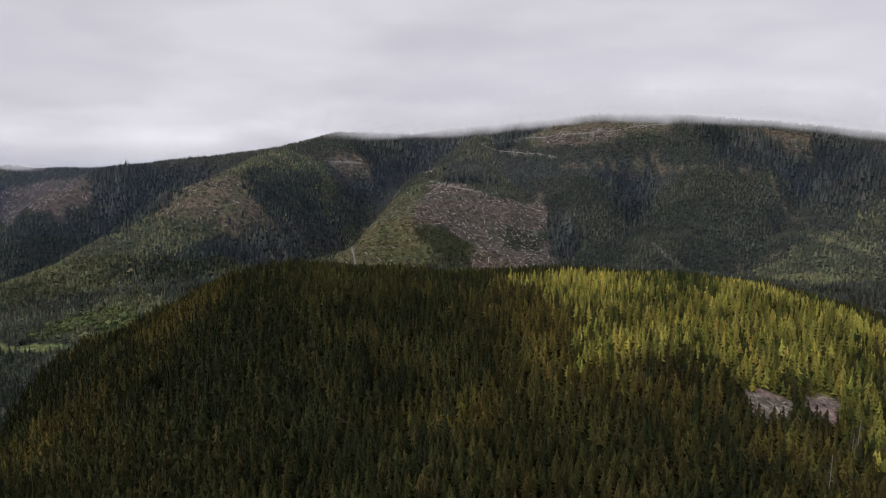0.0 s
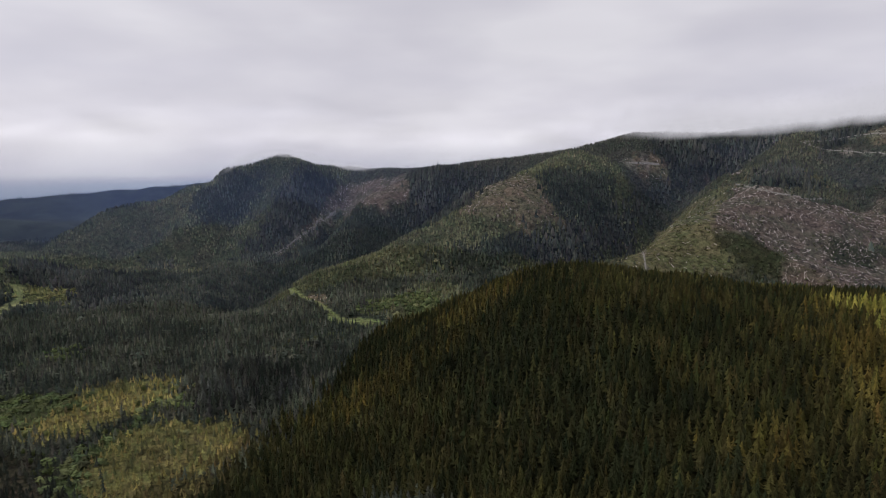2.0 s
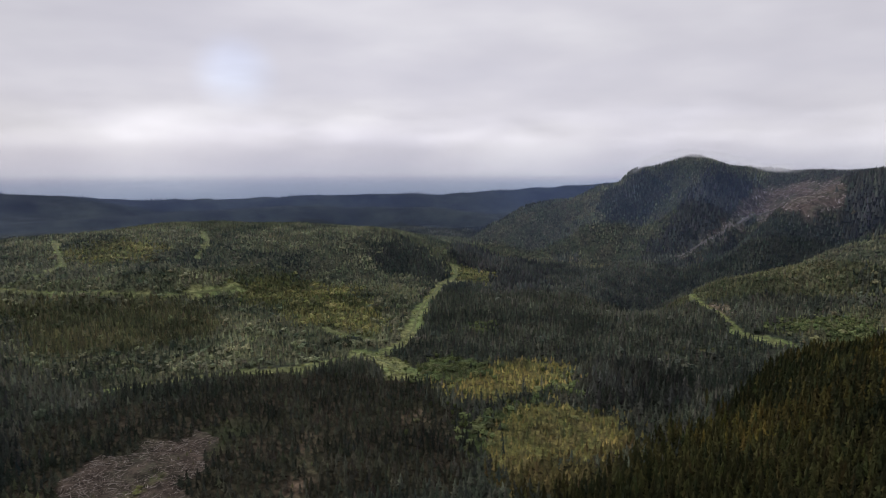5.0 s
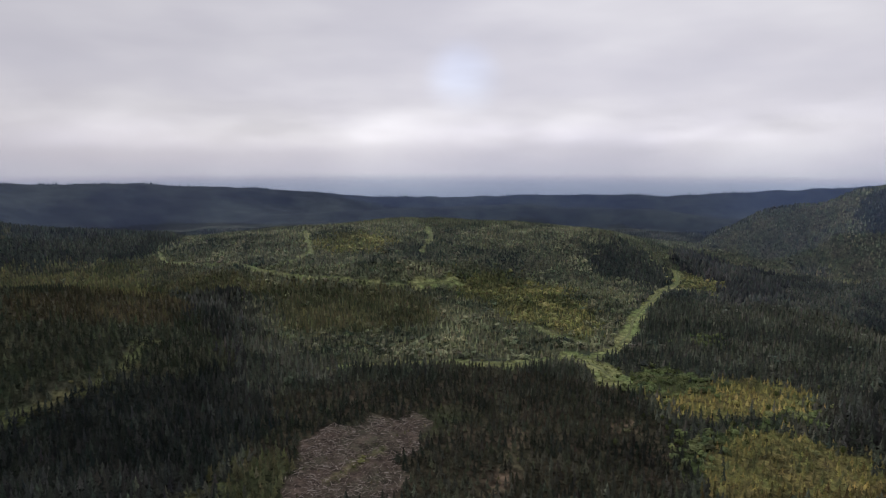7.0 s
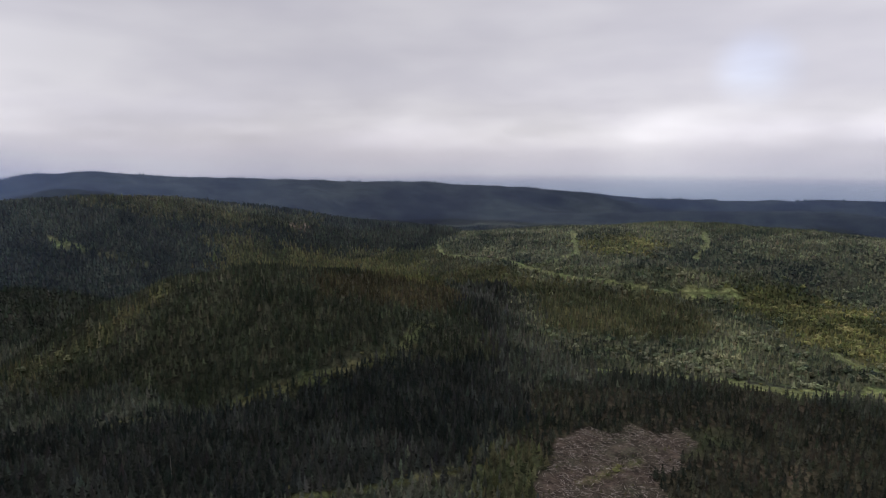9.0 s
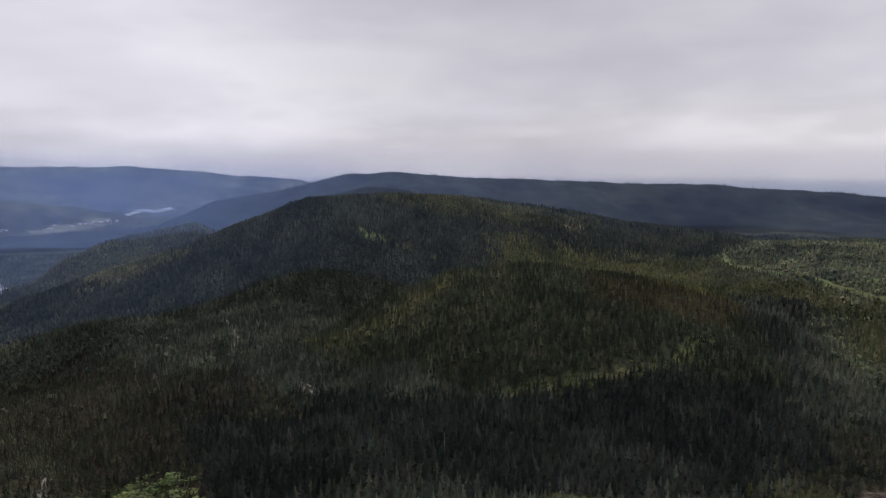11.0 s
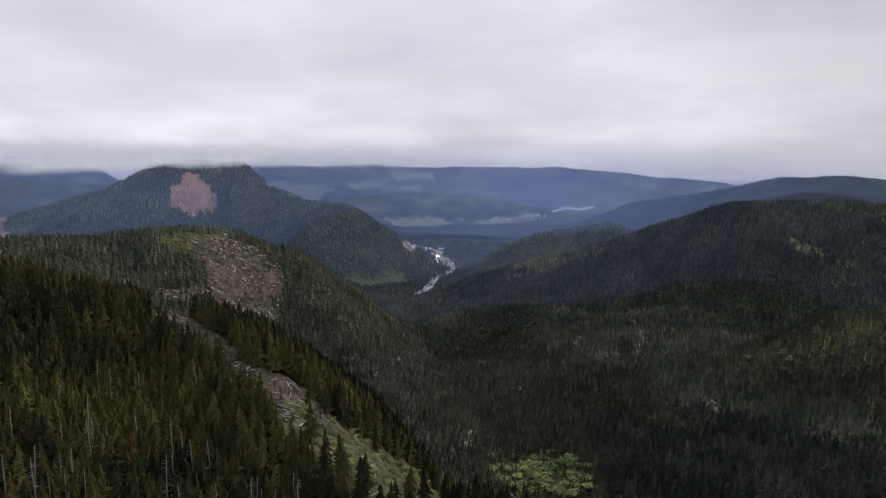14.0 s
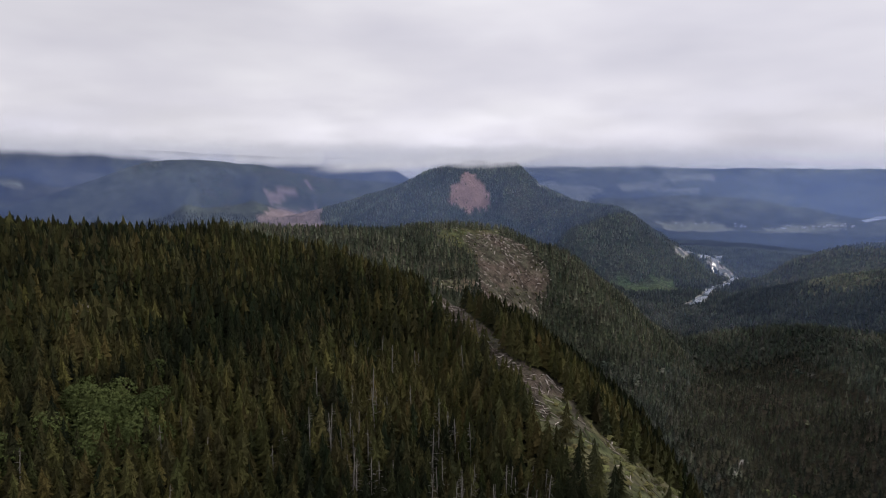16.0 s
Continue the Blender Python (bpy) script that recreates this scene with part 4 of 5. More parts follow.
def plant(places, tall, wide, tint, shapes):
    """Vertices, faces and colours of many trees, each a turned copy of one of the shapes."""
    V, Fc, C, base = [], [], [], 0
    pick = rng.integers(0, len(shapes), len(places))
    for k, (v, f) in enumerate(shapes):
        m = pick == k
        n = int(m.sum())
        if not n:
            continue
        a = rng.random(n) * 6.2832
        ca, sa = np.cos(a)[:, None], np.sin(a)[:, None]
        w, h = (wide[m])[:, None], (tall[m])[:, None]
        tilt = rng.normal(0, 0.02, (n, 2, 1)) * h[:, None, :]
        x = (v[:, 0] * ca - v[:, 1] * sa) * w + places[m, 0:1] + v[:, 2] * tilt[:, 0]
        y = (v[:, 0] * sa + v[:, 1] * ca) * w + places[m, 1:2] + v[:, 2] * tilt[:, 1]
        z = v[:, 2] * h + places[m, 2:3]
        V.append(np.stack([x, y, z], -1).reshape(-1, 3))
        Fc.append((f[None] + (np.arange(n) * len(v))[:, None, None]).reshape(-1, 3) + base)
        C.append(np.repeat(tint[m], len(v), 0))
        base += n * len(v)
    return np.vstack(V), np.vstack(Fc), np.vstack(C)


SHAPES = {
    "near": [fir(9, 8, 0.20, True, s) for s in range(6)],
    "middle": [fir(4, 6, 0.21, False, s + 20) for s in range(6)],
    "away": [fir(3, 6, 0.22, False, s + 40) for s in range(7)],
    "distant": [cone(4, ((0.55, 0.15), (0.0, 0.25)), s + 50) for s in range(7)],
    "far": [cone(4, ((0.0, 0.27),), s + 60) for s in range(8)],
    "leaf_near": [broadleaf(46, s, 0.122) for s in range(4)],
    "leaf_middle": [broadleaf(32, s + 10, 0.13) for s in range(4)],
    "leaf_far": [broadleaf(16, s + 20, 0.18) for s in range(6)],
}

def scatter(r0, r1, step, girth, hidden, shapes, leaf_shapes, behind=False):
    """Trees on a jittered lattice over one belt of distance; few where the land hides them."""
    n = int(r1 / step) + 1
    gx, gy = np.meshgrid(np.arange(-n, n + 1), np.arange(-n, n + 1))
    x = (gx + 0.5 * (gy % 2) + rng.uniform(-0.42, 0.42, gx.shape)).ravel() * step
    y = (gy + rng.uniform(-0.42, 0.42, gx.shape)).ravel() * step
    r, az = np.hypot(x, y), np.degrees(np.arctan2(-x, y)) % 360
    keep = (r >= r0) & (r < r1) & (((az < 226) | (az > 324)) != behind)
    x, y = x[keep], y[keep]
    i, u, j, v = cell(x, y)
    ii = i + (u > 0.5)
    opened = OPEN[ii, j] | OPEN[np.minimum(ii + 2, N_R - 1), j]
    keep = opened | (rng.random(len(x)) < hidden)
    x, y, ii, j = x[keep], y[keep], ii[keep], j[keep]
    kind, own = stand(x, y), OWNER[ii, j]
    # kinds mix near their borders, which also softens the painted sun patches
    loose = np.clip(np.hypot(x, y) / 80, 10, 16)
    other = stand(x + rng.normal(0, 1, len(x)) * loose, y + rng.normal(0, 1, len(x)) * loose)
    soft = np.array([k not in ("cut", "slash", "bare", "glade", "shingle", "field", "lane", "river", "grass", "red", "scar") for k in KINDS])
    kind = np.where(soft[kind] & soft[other], other, kind)
    own = np.where(river_side(x, y, own, rng.random(len(x))), len(NAMES) - 1, own)
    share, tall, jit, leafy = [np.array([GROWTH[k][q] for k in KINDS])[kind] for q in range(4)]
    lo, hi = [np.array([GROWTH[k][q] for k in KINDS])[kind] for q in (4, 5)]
    wood = kind == 0
    hills = [HILLS.get(n, (8, 0.0, *FAR_TINTS)) for n in NAMES]
    tall = np.where(wood, np.array([h[0] for h in hills])[own], tall)
    leafy = np.where(wood, np.array([h[1] for h in hills])[own], leafy)
    lo = np.where(wood[:, None], np.array([h[2] for h in hills])[own], lo)
    hi = np.where(wood[:, None], np.array([h[3] for h in hills])[own], hi)
    # thickets and clearings in the woods
    thick = lattice(x / 46, y / 46, 31) + 0.6 * lattice(x / 17, y / 17, 32)
    share = np.where(share < 0.5, share * np.clip(1 + 2.2 * lattice(x / 60, y / 60, 36) + 1.2 * lattice(x / 22, y / 22, 37), 0, 3), share)
    keep = rng.random(len(x)) < share * np.where(wood, np.clip(1.12 + 0.25 * thick, 0.6, 1), 1)
    mix = np.clip(0.45 + 0.42 * lattice(x / 90, y / 90, 33) + 0.38 * lattice(x / 28, y / 28, 34) + rng.normal(0, 0.26 if r1 < 1200 else 0.17, len(x)), 0, 1.3)[:, None]
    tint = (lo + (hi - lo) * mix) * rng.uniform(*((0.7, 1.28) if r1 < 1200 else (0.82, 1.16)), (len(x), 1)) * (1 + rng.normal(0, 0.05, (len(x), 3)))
    tint = tint * (1 + 0.20 * lattice(x / 13, y / 13, 39) + 0.20 * lattice(x / 42, y / 42, 40))[:, None]
    tall = tall * np.clip(1 + 0.62 * jit * rng.normal(0, 1, len(x)) + 0.10 * thick, 0.45, 1.6)
    clump = lattice(x / 33, y / 33, 35) * 0.5 + 0.5
    leafy = leafy * np.where((r1 < 800) & ~np.isin(kind, [KINDS.index(k) for k in ("fresh", "lane", "scrub", "glade")]), 0.04, 1)
    leaf = rng.random(len(x)) < leafy * 2 * clump
    p = np.stack([x, y, ground(x, y) - 0.2], -1)
    out = []
    for m, shp in ((keep & ~leaf, shapes), (keep & leaf, leaf_shapes)):
        out.append((p[m], np.where(leaf, 0.8, 1)[m] * tall[m], tall[m] * girth * np.clip(1.75 - tall[m] / 16, 0.95, 1.45) * rng.uniform(0.8, 1.25, int(m.sum())) * (1.0 if shp is shapes else 1.15), np.clip(tint[m] * (1.05 if shp is leaf_shapes else 1), 0.004, 1), shp, own[m], kind[m]))
    return out


WORDS = {
    "floor": "mixed young forest of the wide valley floor", "knoll": "dense olive-green fir plantation on the rounded hill",
    "south_ridge": "tall dark firs on the ridge slope", "south_spur": "tall dark firs on the spur beside the felled strip",
    "knob": "firs on the flanks of the half-felled knob", "dark_hill": "dark even-aged conifers on the broad hill",
    "dome": "dark conifers on the rounded foothill", "mid_hill": "pale green mixed regrowth on the low hill",
    "peak": "green forest on the pointed mountain", "mountain": "dark forest on the cloud-capped mountain",
    "scar_spur": "old dark conifers beside the grey scar", "green_spur": "green regrowth on the long spur",
    "cut_spur": "sparse regrowth round the felled block", "east_spur": "dark green regrowth on the side spur",
    "shoulder": "grey-green regrowth on the low shoulder above the river", "vale": "dark green woods of the river flats", "east_face": "dark green regrowth on the mountain face",
    "river_knoll": "dark green forest on the low knoll beside the river", "red_hill": "blue-green forest on the steep hill above the river", "far": "hazy blue woods on the far hills"}


SINGLE = []


def choose_single(p, h, own):
    """The firs that stand nearest, on two slopes: these are built one by one."""
    r, az = np.hypot(p[:, 0], p[:, 1]), np.degrees(np.arctan2(-p[:, 0], p[:, 1])) % 360
    own = own.copy()
    for zone, most in (((az > 178) & (az < 226) & (r > 150), 170), (((az < 38) | (az > 325)) & (r > 290), 105), (r < 24, 20)):
        idx = np.where(zone & (h > 9))[0]
        idx = idx[np.argsort(r[idx])][:most]
        SINGLE.extend((*p[i], h[i]) for i in idx)
        own[idx] = -1
    return own


def forests():
    belts = [(0, 415, 5.8, 1.3, 0.1, "near", "leaf_near"), (415, 780, 6.0, 1.3, 0.06, "middle", "leaf_middle"),
             (780, 1150, 6.8, 1.1, 0.05, "away", "leaf_far"), (1150, 1700, 7.8, 1.1, 0.03, "distant", "leaf_far"), (1700, 2900, 9.6, 1.0, 0.02, "far", "leaf_far"),
             (60, 2300, 20.0, 1.5, 1, "far", "leaf_far")]
    pools = {}
    for r0, r1, step, girth, hidden, a, b in belts:
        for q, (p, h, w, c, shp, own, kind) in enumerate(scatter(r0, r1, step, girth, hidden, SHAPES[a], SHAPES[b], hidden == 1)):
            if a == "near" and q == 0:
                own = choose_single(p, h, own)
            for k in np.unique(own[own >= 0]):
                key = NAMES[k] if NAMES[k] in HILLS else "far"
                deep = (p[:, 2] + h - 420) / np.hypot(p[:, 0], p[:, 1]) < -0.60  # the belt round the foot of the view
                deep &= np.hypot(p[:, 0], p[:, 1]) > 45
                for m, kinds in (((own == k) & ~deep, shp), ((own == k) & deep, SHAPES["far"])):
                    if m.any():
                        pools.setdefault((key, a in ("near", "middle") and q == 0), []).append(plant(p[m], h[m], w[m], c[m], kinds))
    # the tree line of the far ridges
    for name in ("far_ridge",):
        pts = np.array(next(q[3] for q in RIDGES if q[0] == name), float)[:, :2]
        n = 1500
        k = rng.uniform(0, len(pts) - 1.001, n)
        a, f = k.astype(int), (k % 1)[:, None]
        xy = pts[a] * (1 - f) + pts[a + 1] * f + rng.normal(0, 30, (n, 2))
        tall = 9 * rng.uniform(0.5, 1.4, n) * np.clip(1 + 0.5 * lattice(xy[:, 0] / 160, xy[:, 1] / 160, 38), 0.4, 1.6)
        place = np.c_[xy, ground(xy[:, 0], xy[:, 1]) - 0.5]
        pools.setdefault(("far", False), []).append(plant(place, tall, tall, np.array((0.018, 0.023, 0.017)) * rng.uniform(0.7, 1.2, (n, 1)), SHAPES["far"]))
    for (key, close), parts in pools.items():
        base, fs = 0, []
        for v, f, _ in parts:
            fs.append(f + base)
            base += len(v)
        me = mesh_from("forest", np.vstack([q[0] for q in parts]), np.vstack(fs), NEEDLES if close else FOLIAGE, np.vstack([q[2] for q in parts]))
        tagged(new("forest", me), WORDS[key], "forest", kind="stuff")


forests()


# ---- single trees, snags ----
def obj_mesh(name, verts, faces, mat, smooth=False):
    return mesh_from(name, np.array(verts), np.array(faces), mat, None, "tint", smooth)


def stem(height_, r0, r1, sides=6, rings=4, bend=0.0, start=(0, 0, 0), way_=(0, 0, 1)):
    """A tapered, slightly bent rod as vertices and triangles."""
    w = Vector(way_).normalized()
    u = w.orthogonal().normalized()
    v = w.cross(u)
    vs, fs = [], []
    for k in range(rings + 1):
        f = k / rings
        c = Vector(start) + w * height_ * f + u * bend * math.sin(f * 2.4)
        r = r0 + (r1 - r0) * f
        vs += [tuple(c + (u * math.cos(6.2832 * s / sides) + v * math.sin(6.2832 * s / sides)) * r) for s in range(sides)]
    for k in range(rings):
        for s in range(sides):
            a, b = k * sides + s, k * sides + (s + 1) % sides
            fs += [(a, b, b + sides), (a, b + sides, a + sides)]
    n = len(vs)
    vs.append(tuple(Vector(start) + w * height_ + u * bend * math.sin(2.4)))
    fs += [(rings * sides + s, rings * sides + (s + 1) % sides, n) for s in range(sides)]
    return vs, fs


def crown_mesh(seed):
    """Whorls of drooping boughs, 1 m high in all."""
    g = np.random.default_rng(seed)
    vs, fs = [], []
    whorls = 21
    for k in range(whorls):
        f = k / whorls
        z = 0.14 + 0.82 * f
        reach = (0.18 * (1 - f) ** 0.8 + 0.014) * g.uniform(0.8, 1.15)
        count = 8 if f < 0.6 else 6
        turn = g.random() * 6.28
        for s in range(count):
            if g.random() < 0.07:
                continue
            a = turn + 6.2832 * (s + g.uniform(-0.25, 0.25)) / count
            L = reach * g.uniform(0.65, 1.15)
            d, p = np.array([math.cos(a), math.sin(a), 0]), np.array([-math.sin(a), math.cos(a), 0])
            root = np.array([0, 0, z + 0.018])
            tip = d * L + [0, 0, z - L * g.uniform(0.25, 0.5)]
            mid = d * L * 0.55 + [0, 0, z - L * 0.08]
            n0 = len(vs)
            vs += [root, mid + p * L * 0.26 - [0, 0, L * 0.14], mid, mid - p * L * 0.26 - [0, 0, L * 0.14], tip]
            fs += [(n0, n0 + 1, n0 + 2), (n0, n0 + 2, n0 + 3), (n0 + 2, n0 + 1, n0 + 4), (n0 + 3, n0 + 2, n0 + 4)]
    n0 = len(vs)
    vs += [(0.012, 0, 0.9), (-0.006, 0.01, 0.9), (-0.006, -0.01, 0.9), (0, 0, 1.0)]
    fs += [(n0, n0 + 1, n0 + 3), (n0 + 1, n0 + 2, n0 + 3), (n0 + 2, n0, n0 + 3)]
    return obj_mesh("crown", vs, fs, FIR_NEAR)


def part(name, me, parent, label=""):
    ob = new(name, me)
    ob.parent = parent
    return tagged(ob, label)


def fir_things():
    trunk = obj_mesh("trunk", *stem(0.8, 0.014, 0.005, 6, 3), BARK)
    kinds = []
    for s in range(5):
        t = tagged(new("fir_tree"), "tall dark green fir with drooping boughs on the slope", "tree", "firs on the near slopes")
        part("trunk", trunk, t)
        part("crown", crown_mesh(100 + s), t)
        kinds.append(t)
    first = []
    for i, (x, y, z, h) in enumerate(SINGLE):
        m = pose(x, y, z, 0, 0, rng.uniform(0, 360)) @ Matrix.Diagonal((h, h, h, 1))
        if i < len(kinds):
            first.append(m)
        else:
            copy_thing(kinds[i % len(kinds)], m)
    for t, m in zip(kinds, first):
        t.matrix_basis = m


fir_things()


def snag_thing(seed):
    g = np.random.default_rng(seed)
    t = tagged(new("dead_tree"), "bleached dead conifer with bare broken branches", "dead tree", "dead trees on the slopes")
    part("trunk", obj_mesh("trunk", *stem(1.0, 0.014, 0.005, 6, 5, g.uniform(-0.02, 0.02)), DEAD), t)
    for k in range(int(g.integers(12, 18))):
        f = g.uniform(0.35, 0.95)
        a = g.random() * 6.28
        L = (1.05 - f) * g.uniform(0.12, 0.3) + 0.02
        part("branch", obj_mesh("branch", *stem(L, 0.004, 0.0015, 3, 2, L * g.uniform(-0.15, 0.1), (0, 0, f), (math.cos(a), math.sin(a), g.uniform(-0.35, 0.35))), DEAD), t)
    return t


def snags():
    kinds, first = [snag_thing(300 + k) for k in range(5)], []
    made = 0
    for az0, az1, r0, r1, count, tall in ((178, 206, 195, 300, 85, 24), (206, 224, 190, 330, 12, 19), (184, 200, 290, 430, 24, 25), (-34.52, -34.22, 514, 520, 2, 27), (-34.11, -33.91, 497, 503, 1, 24), (-32.90, -32.70, 445, 451, 1, 22), (-35, -27, 330, 430, 3, 15), (120, 165, 380, 560, 7, 15),
                                          (-26, -5, 1450, 1750, 12, 22), (0, 12, 1700, 1950, 10, 20)):
        for _ in range(count):
            a, r = radians(rng.uniform(az0, az1)), rng.uniform(r0, r1)
            x, y, h = -r * math.sin(a), r * math.cos(a), tall * rng.uniform(0.7, 1.25)
            m = pose(x, y, float(ground(x, y)) - 0.3, rng.uniform(-4, 4), rng.uniform(-4, 4), rng.uniform(0, 360)) @ Matrix.Diagonal((h, h, h, 1))
            if made < len(kinds):
                first.append(m)
            else:
                copy_thing(kinds[made % len(kinds)], m)
            made += 1
    for t, m in zip(kinds, first):
        t.matrix_basis = m


snags()


# ---- felled blocks: logs and stumps ----
def logs(kind, label, density, long0, long1, thick, mat):
    for name, pts in PATCHES:
        if name != kind:
            continue
        near = np.hypot(*pts.mean(0)) < 700  # thinner stems close by
        log_heap(pts.min(0), pts.max(0), lambda x, y: inside(x, y, pts), label, density * (2.0 if near else 1), long0, long1, thick * (0.5 if near else 1), mat)


def log_heap(lo, hi, test, label, density, long0, long1, thick, mat):
    n = int(np.prod(hi - lo) * density)
    x, y = rng.uniform(lo[0], hi[0], n), rng.uniform(lo[1], hi[1], n)
    keep = test(x, y) & (lattice(x / 19, y / 19, 41) + rng.normal(0, 0.5, n) > -0.2)
    x, y = x[keep][:3000], y[keep][:3000]
    n = len(x)
    if n < 5:
        return
    L, R = rng.uniform(long0, long1, n), rng.uniform(0.5, 1.1, n) * thick
    turn = rng.random(n) * 3.1416 + 0.6 * lattice(x / 40, y / 40, 42)
    dx, dy = np.cos(turn) * L / 2, np.sin(turn) * L / 2
    ends = [np.stack([x + s * dx, y + s * dy, ground(x + s * dx, y + s * dy) + R * 0.8 + rng.uniform(0, 0.8, n)], -1) for s in (-1, 1)]
    side = np.stack([-np.sin(turn), np.cos(turn), np.zeros(n)], -1)
    up = np.array([0, 0, 1.0])
    ring = []
    for e, k in zip(ends, (1.0, 0.65)):
        for a in range(5):
            ring.append(e + (side * math.cos(a * 1.2566) + up * math.sin(a * 1.2566)) * (R * k)[:, None])
    V = np.stack(ring, 1).reshape(-1, 3)
    f = [(a, (a + 1) % 5, 5 + (a + 1) % 5) for a in range(5)] + [(a, 5 + (a + 1) % 5, 5 + a) for a in range(5)] + [(0, 2, 1), (0, 3, 2), (0, 4, 3), (5, 6, 7), (5, 7, 8), (5, 8, 9)]
    Fc = (np.array(f)[None] + (np.arange(n) * 10)[:, None, None]).reshape(-1, 3)
    tagged(new("felled_logs", mesh_from("felled_logs", V, Fc, mat)), label, "logs", kind="stuff")


logs("slash", "pale logs and slash strewn over the felled clearing", 0.15, 1.5, 6, 0.38, SLASH)
logs("cut", "grey logs and stumps left on the felled slope", 0.075, 2, 6.5, 0.6, PALE_SLASH)
logs("scrub", "pale logs lying in the yellow-green scrub", 0.011, 3, 9, 0.5, PALE_SLASH)
logs("bare", "pale slash in the small clearing", 0.04, 2, 8, 0.6, PALE_SLASH)
logs("heath", "scattered grey logs among low regrowth", 0.018, 2, 8, 0.5, PALE_SLASH)
for name, width, pts in LANES:
    if name in ("cut", "scrub"):
        log_heap(pts.min(0) - 30, pts.max(0) + 30, lambda x, y: off_lane(x, y, pts) < width * 0.5, "pale slash along the felled strip on the spur",
                 0.34 if name == "cut" else 0.14, 1.5, 7, 0.22, SLASH)


# ---- roads, river, village ----
def smooth_line(pts, step):
    """Points every few metres along a rounded line through the bends."""
    out = []
    p = np.vstack([2 * pts[0] - pts[1], pts, 2 * pts[-1] - pts[-2]])
    for k in range(1, len(p) - 2):
        n = max(2, int(np.hypot(*(p[k + 1] - p[k])) / step))
        for s in range(n):
            t = s / n
            out.append(0.5 * (2 * p[k] + (p[k + 1] - p[k - 1]) * t + (2 * p[k - 1] - 5 * p[k] + 4 * p[k + 1] - p[k + 2]) * t * t + (3 * p[k] - p[k - 1] - 3 * p[k + 1] + p[k + 2]) * t ** 3))
    out.append(p[-2])
    return np.array(out)


def ribbon(name, pts, width, lift, mat, step=7.0, ragged=0.15, flat=False):
    """A strip laid on the ground, three points across."""
    c = smooth_line(pts, step)
    d = np.gradient(c, axis=0)
    d /= np.hypot(d[:, 0], d[:, 1])[:, None]
    s = np.stack([-d[:, 1], d[:, 0]], -1)
    rows = []
    for k in (-1, 0, 1):
        w = width / 2 * k * (1 + ragged * lattice(c[:, 0] / 30 + 5 * k, c[:, 1] / 30, 51))
        q = c + s * w[:, None]
        rows.append(np.c_[q, ground(q[:, 0], q[:, 1]) + lift + (0.15 if k == 0 and not flat else 0)])
    if flat:
        z = np.minimum.reduce([r[:, 2] for r in rows]) + 0.5
        for r in rows:
            r[:, 2] = np.maximum(z, r[:, 2])
    V = np.stack(rows, 1).reshape(-1, 3)
    f = []
    for i in range(len(c) - 1):
        for k in (0, 1):
            a = i * 3 + k
            f += [(a, a + 1, a + 4), (a, a + 4, a + 3)]
    return new(name, mesh_from(name, V, np.array(f)[:, ::-1], mat, smooth=True))


for name, width, pts in LANES:
    if name == "grass":
        tagged(ribbon("road", pts, 3.6, 0.4, VERGE), "overgrown logging road with grassy green verges", "road", kind="structure")
    elif name == "gravel":
        tagged(ribbon("road", pts, min(5.0, width * 0.5), 0.6, GRAVEL), "pale gravel logging road cut into the slope", "road", kind="structure")
    elif name == "river":
        tagged(ribbon("river", pts, 20, 0.6, WATER, 10, 0.5), "pale grey river winding between shingle bars", "river", kind="structure")


tagged(ribbon("lake", np.array([(-1671, -3560), (-1764, -3572), (-1846, -3554), (-1950, -3569)], float), 34, 2.0, SHEEN, 20, 0.4), "pale still water of a far lake", "lake", kind="structure")


def house_thing(g, big):
    t = tagged(new("house"), "small pale house with a grey pitched roof in the valley", "house", "houses of the valley village")
    w, d, h, r = (26, 14, 6, 4) if big else (14, 9, 4.5, 3)
    v = [(-w / 2, -d / 2, 0), (w / 2, -d / 2, 0), (w / 2, d / 2, 0), (-w / 2, d / 2, 0), (-w / 2, -d / 2, h), (w / 2, -d / 2, h), (w / 2, d / 2, h), (-w / 2, d / 2, h), (-w / 2, 0, h + r), (w / 2, 0, h + r)]
    f = [(0, 1, 5), (0, 5, 4), (2, 3, 7), (2, 7, 6), (1, 2, 6), (1, 6, 5), (3, 0, 4), (3, 4, 7), (5, 6, 9), (7, 4, 8)]
    part("wall", obj_mesh("wall", v, f, SIDING), t)
    o, e = w / 2 + 0.6, d / 2 + 0.7
    zl = h - 0.7 * r / (d / 2)
    rv = [(-o, -e, zl), (o, -e, zl), (o, 0, h + r + 0.1), (-o, 0, h + r + 0.1), (-o, e, zl), (o, e, zl)]
    rv += [(a, b, c + 0.35) for a, b, c in rv]
    rf = []
    for a, b, c, q in ((0, 1, 2, 3), (3, 2, 5, 4)):
        rf += [(a, c, b), (a, q, c), (a + 6, b + 6, c + 6), (a + 6, c + 6, q + 6)]
    for a, b in ((0, 1), (4, 5), (0, 3), (3, 4), (1, 2), (2, 5)):
        rf += [(a, b, b + 6), (a, b + 6, a + 6)]
    part("roof", obj_mesh("roof", rv, rf, ROOF), t)
    return t


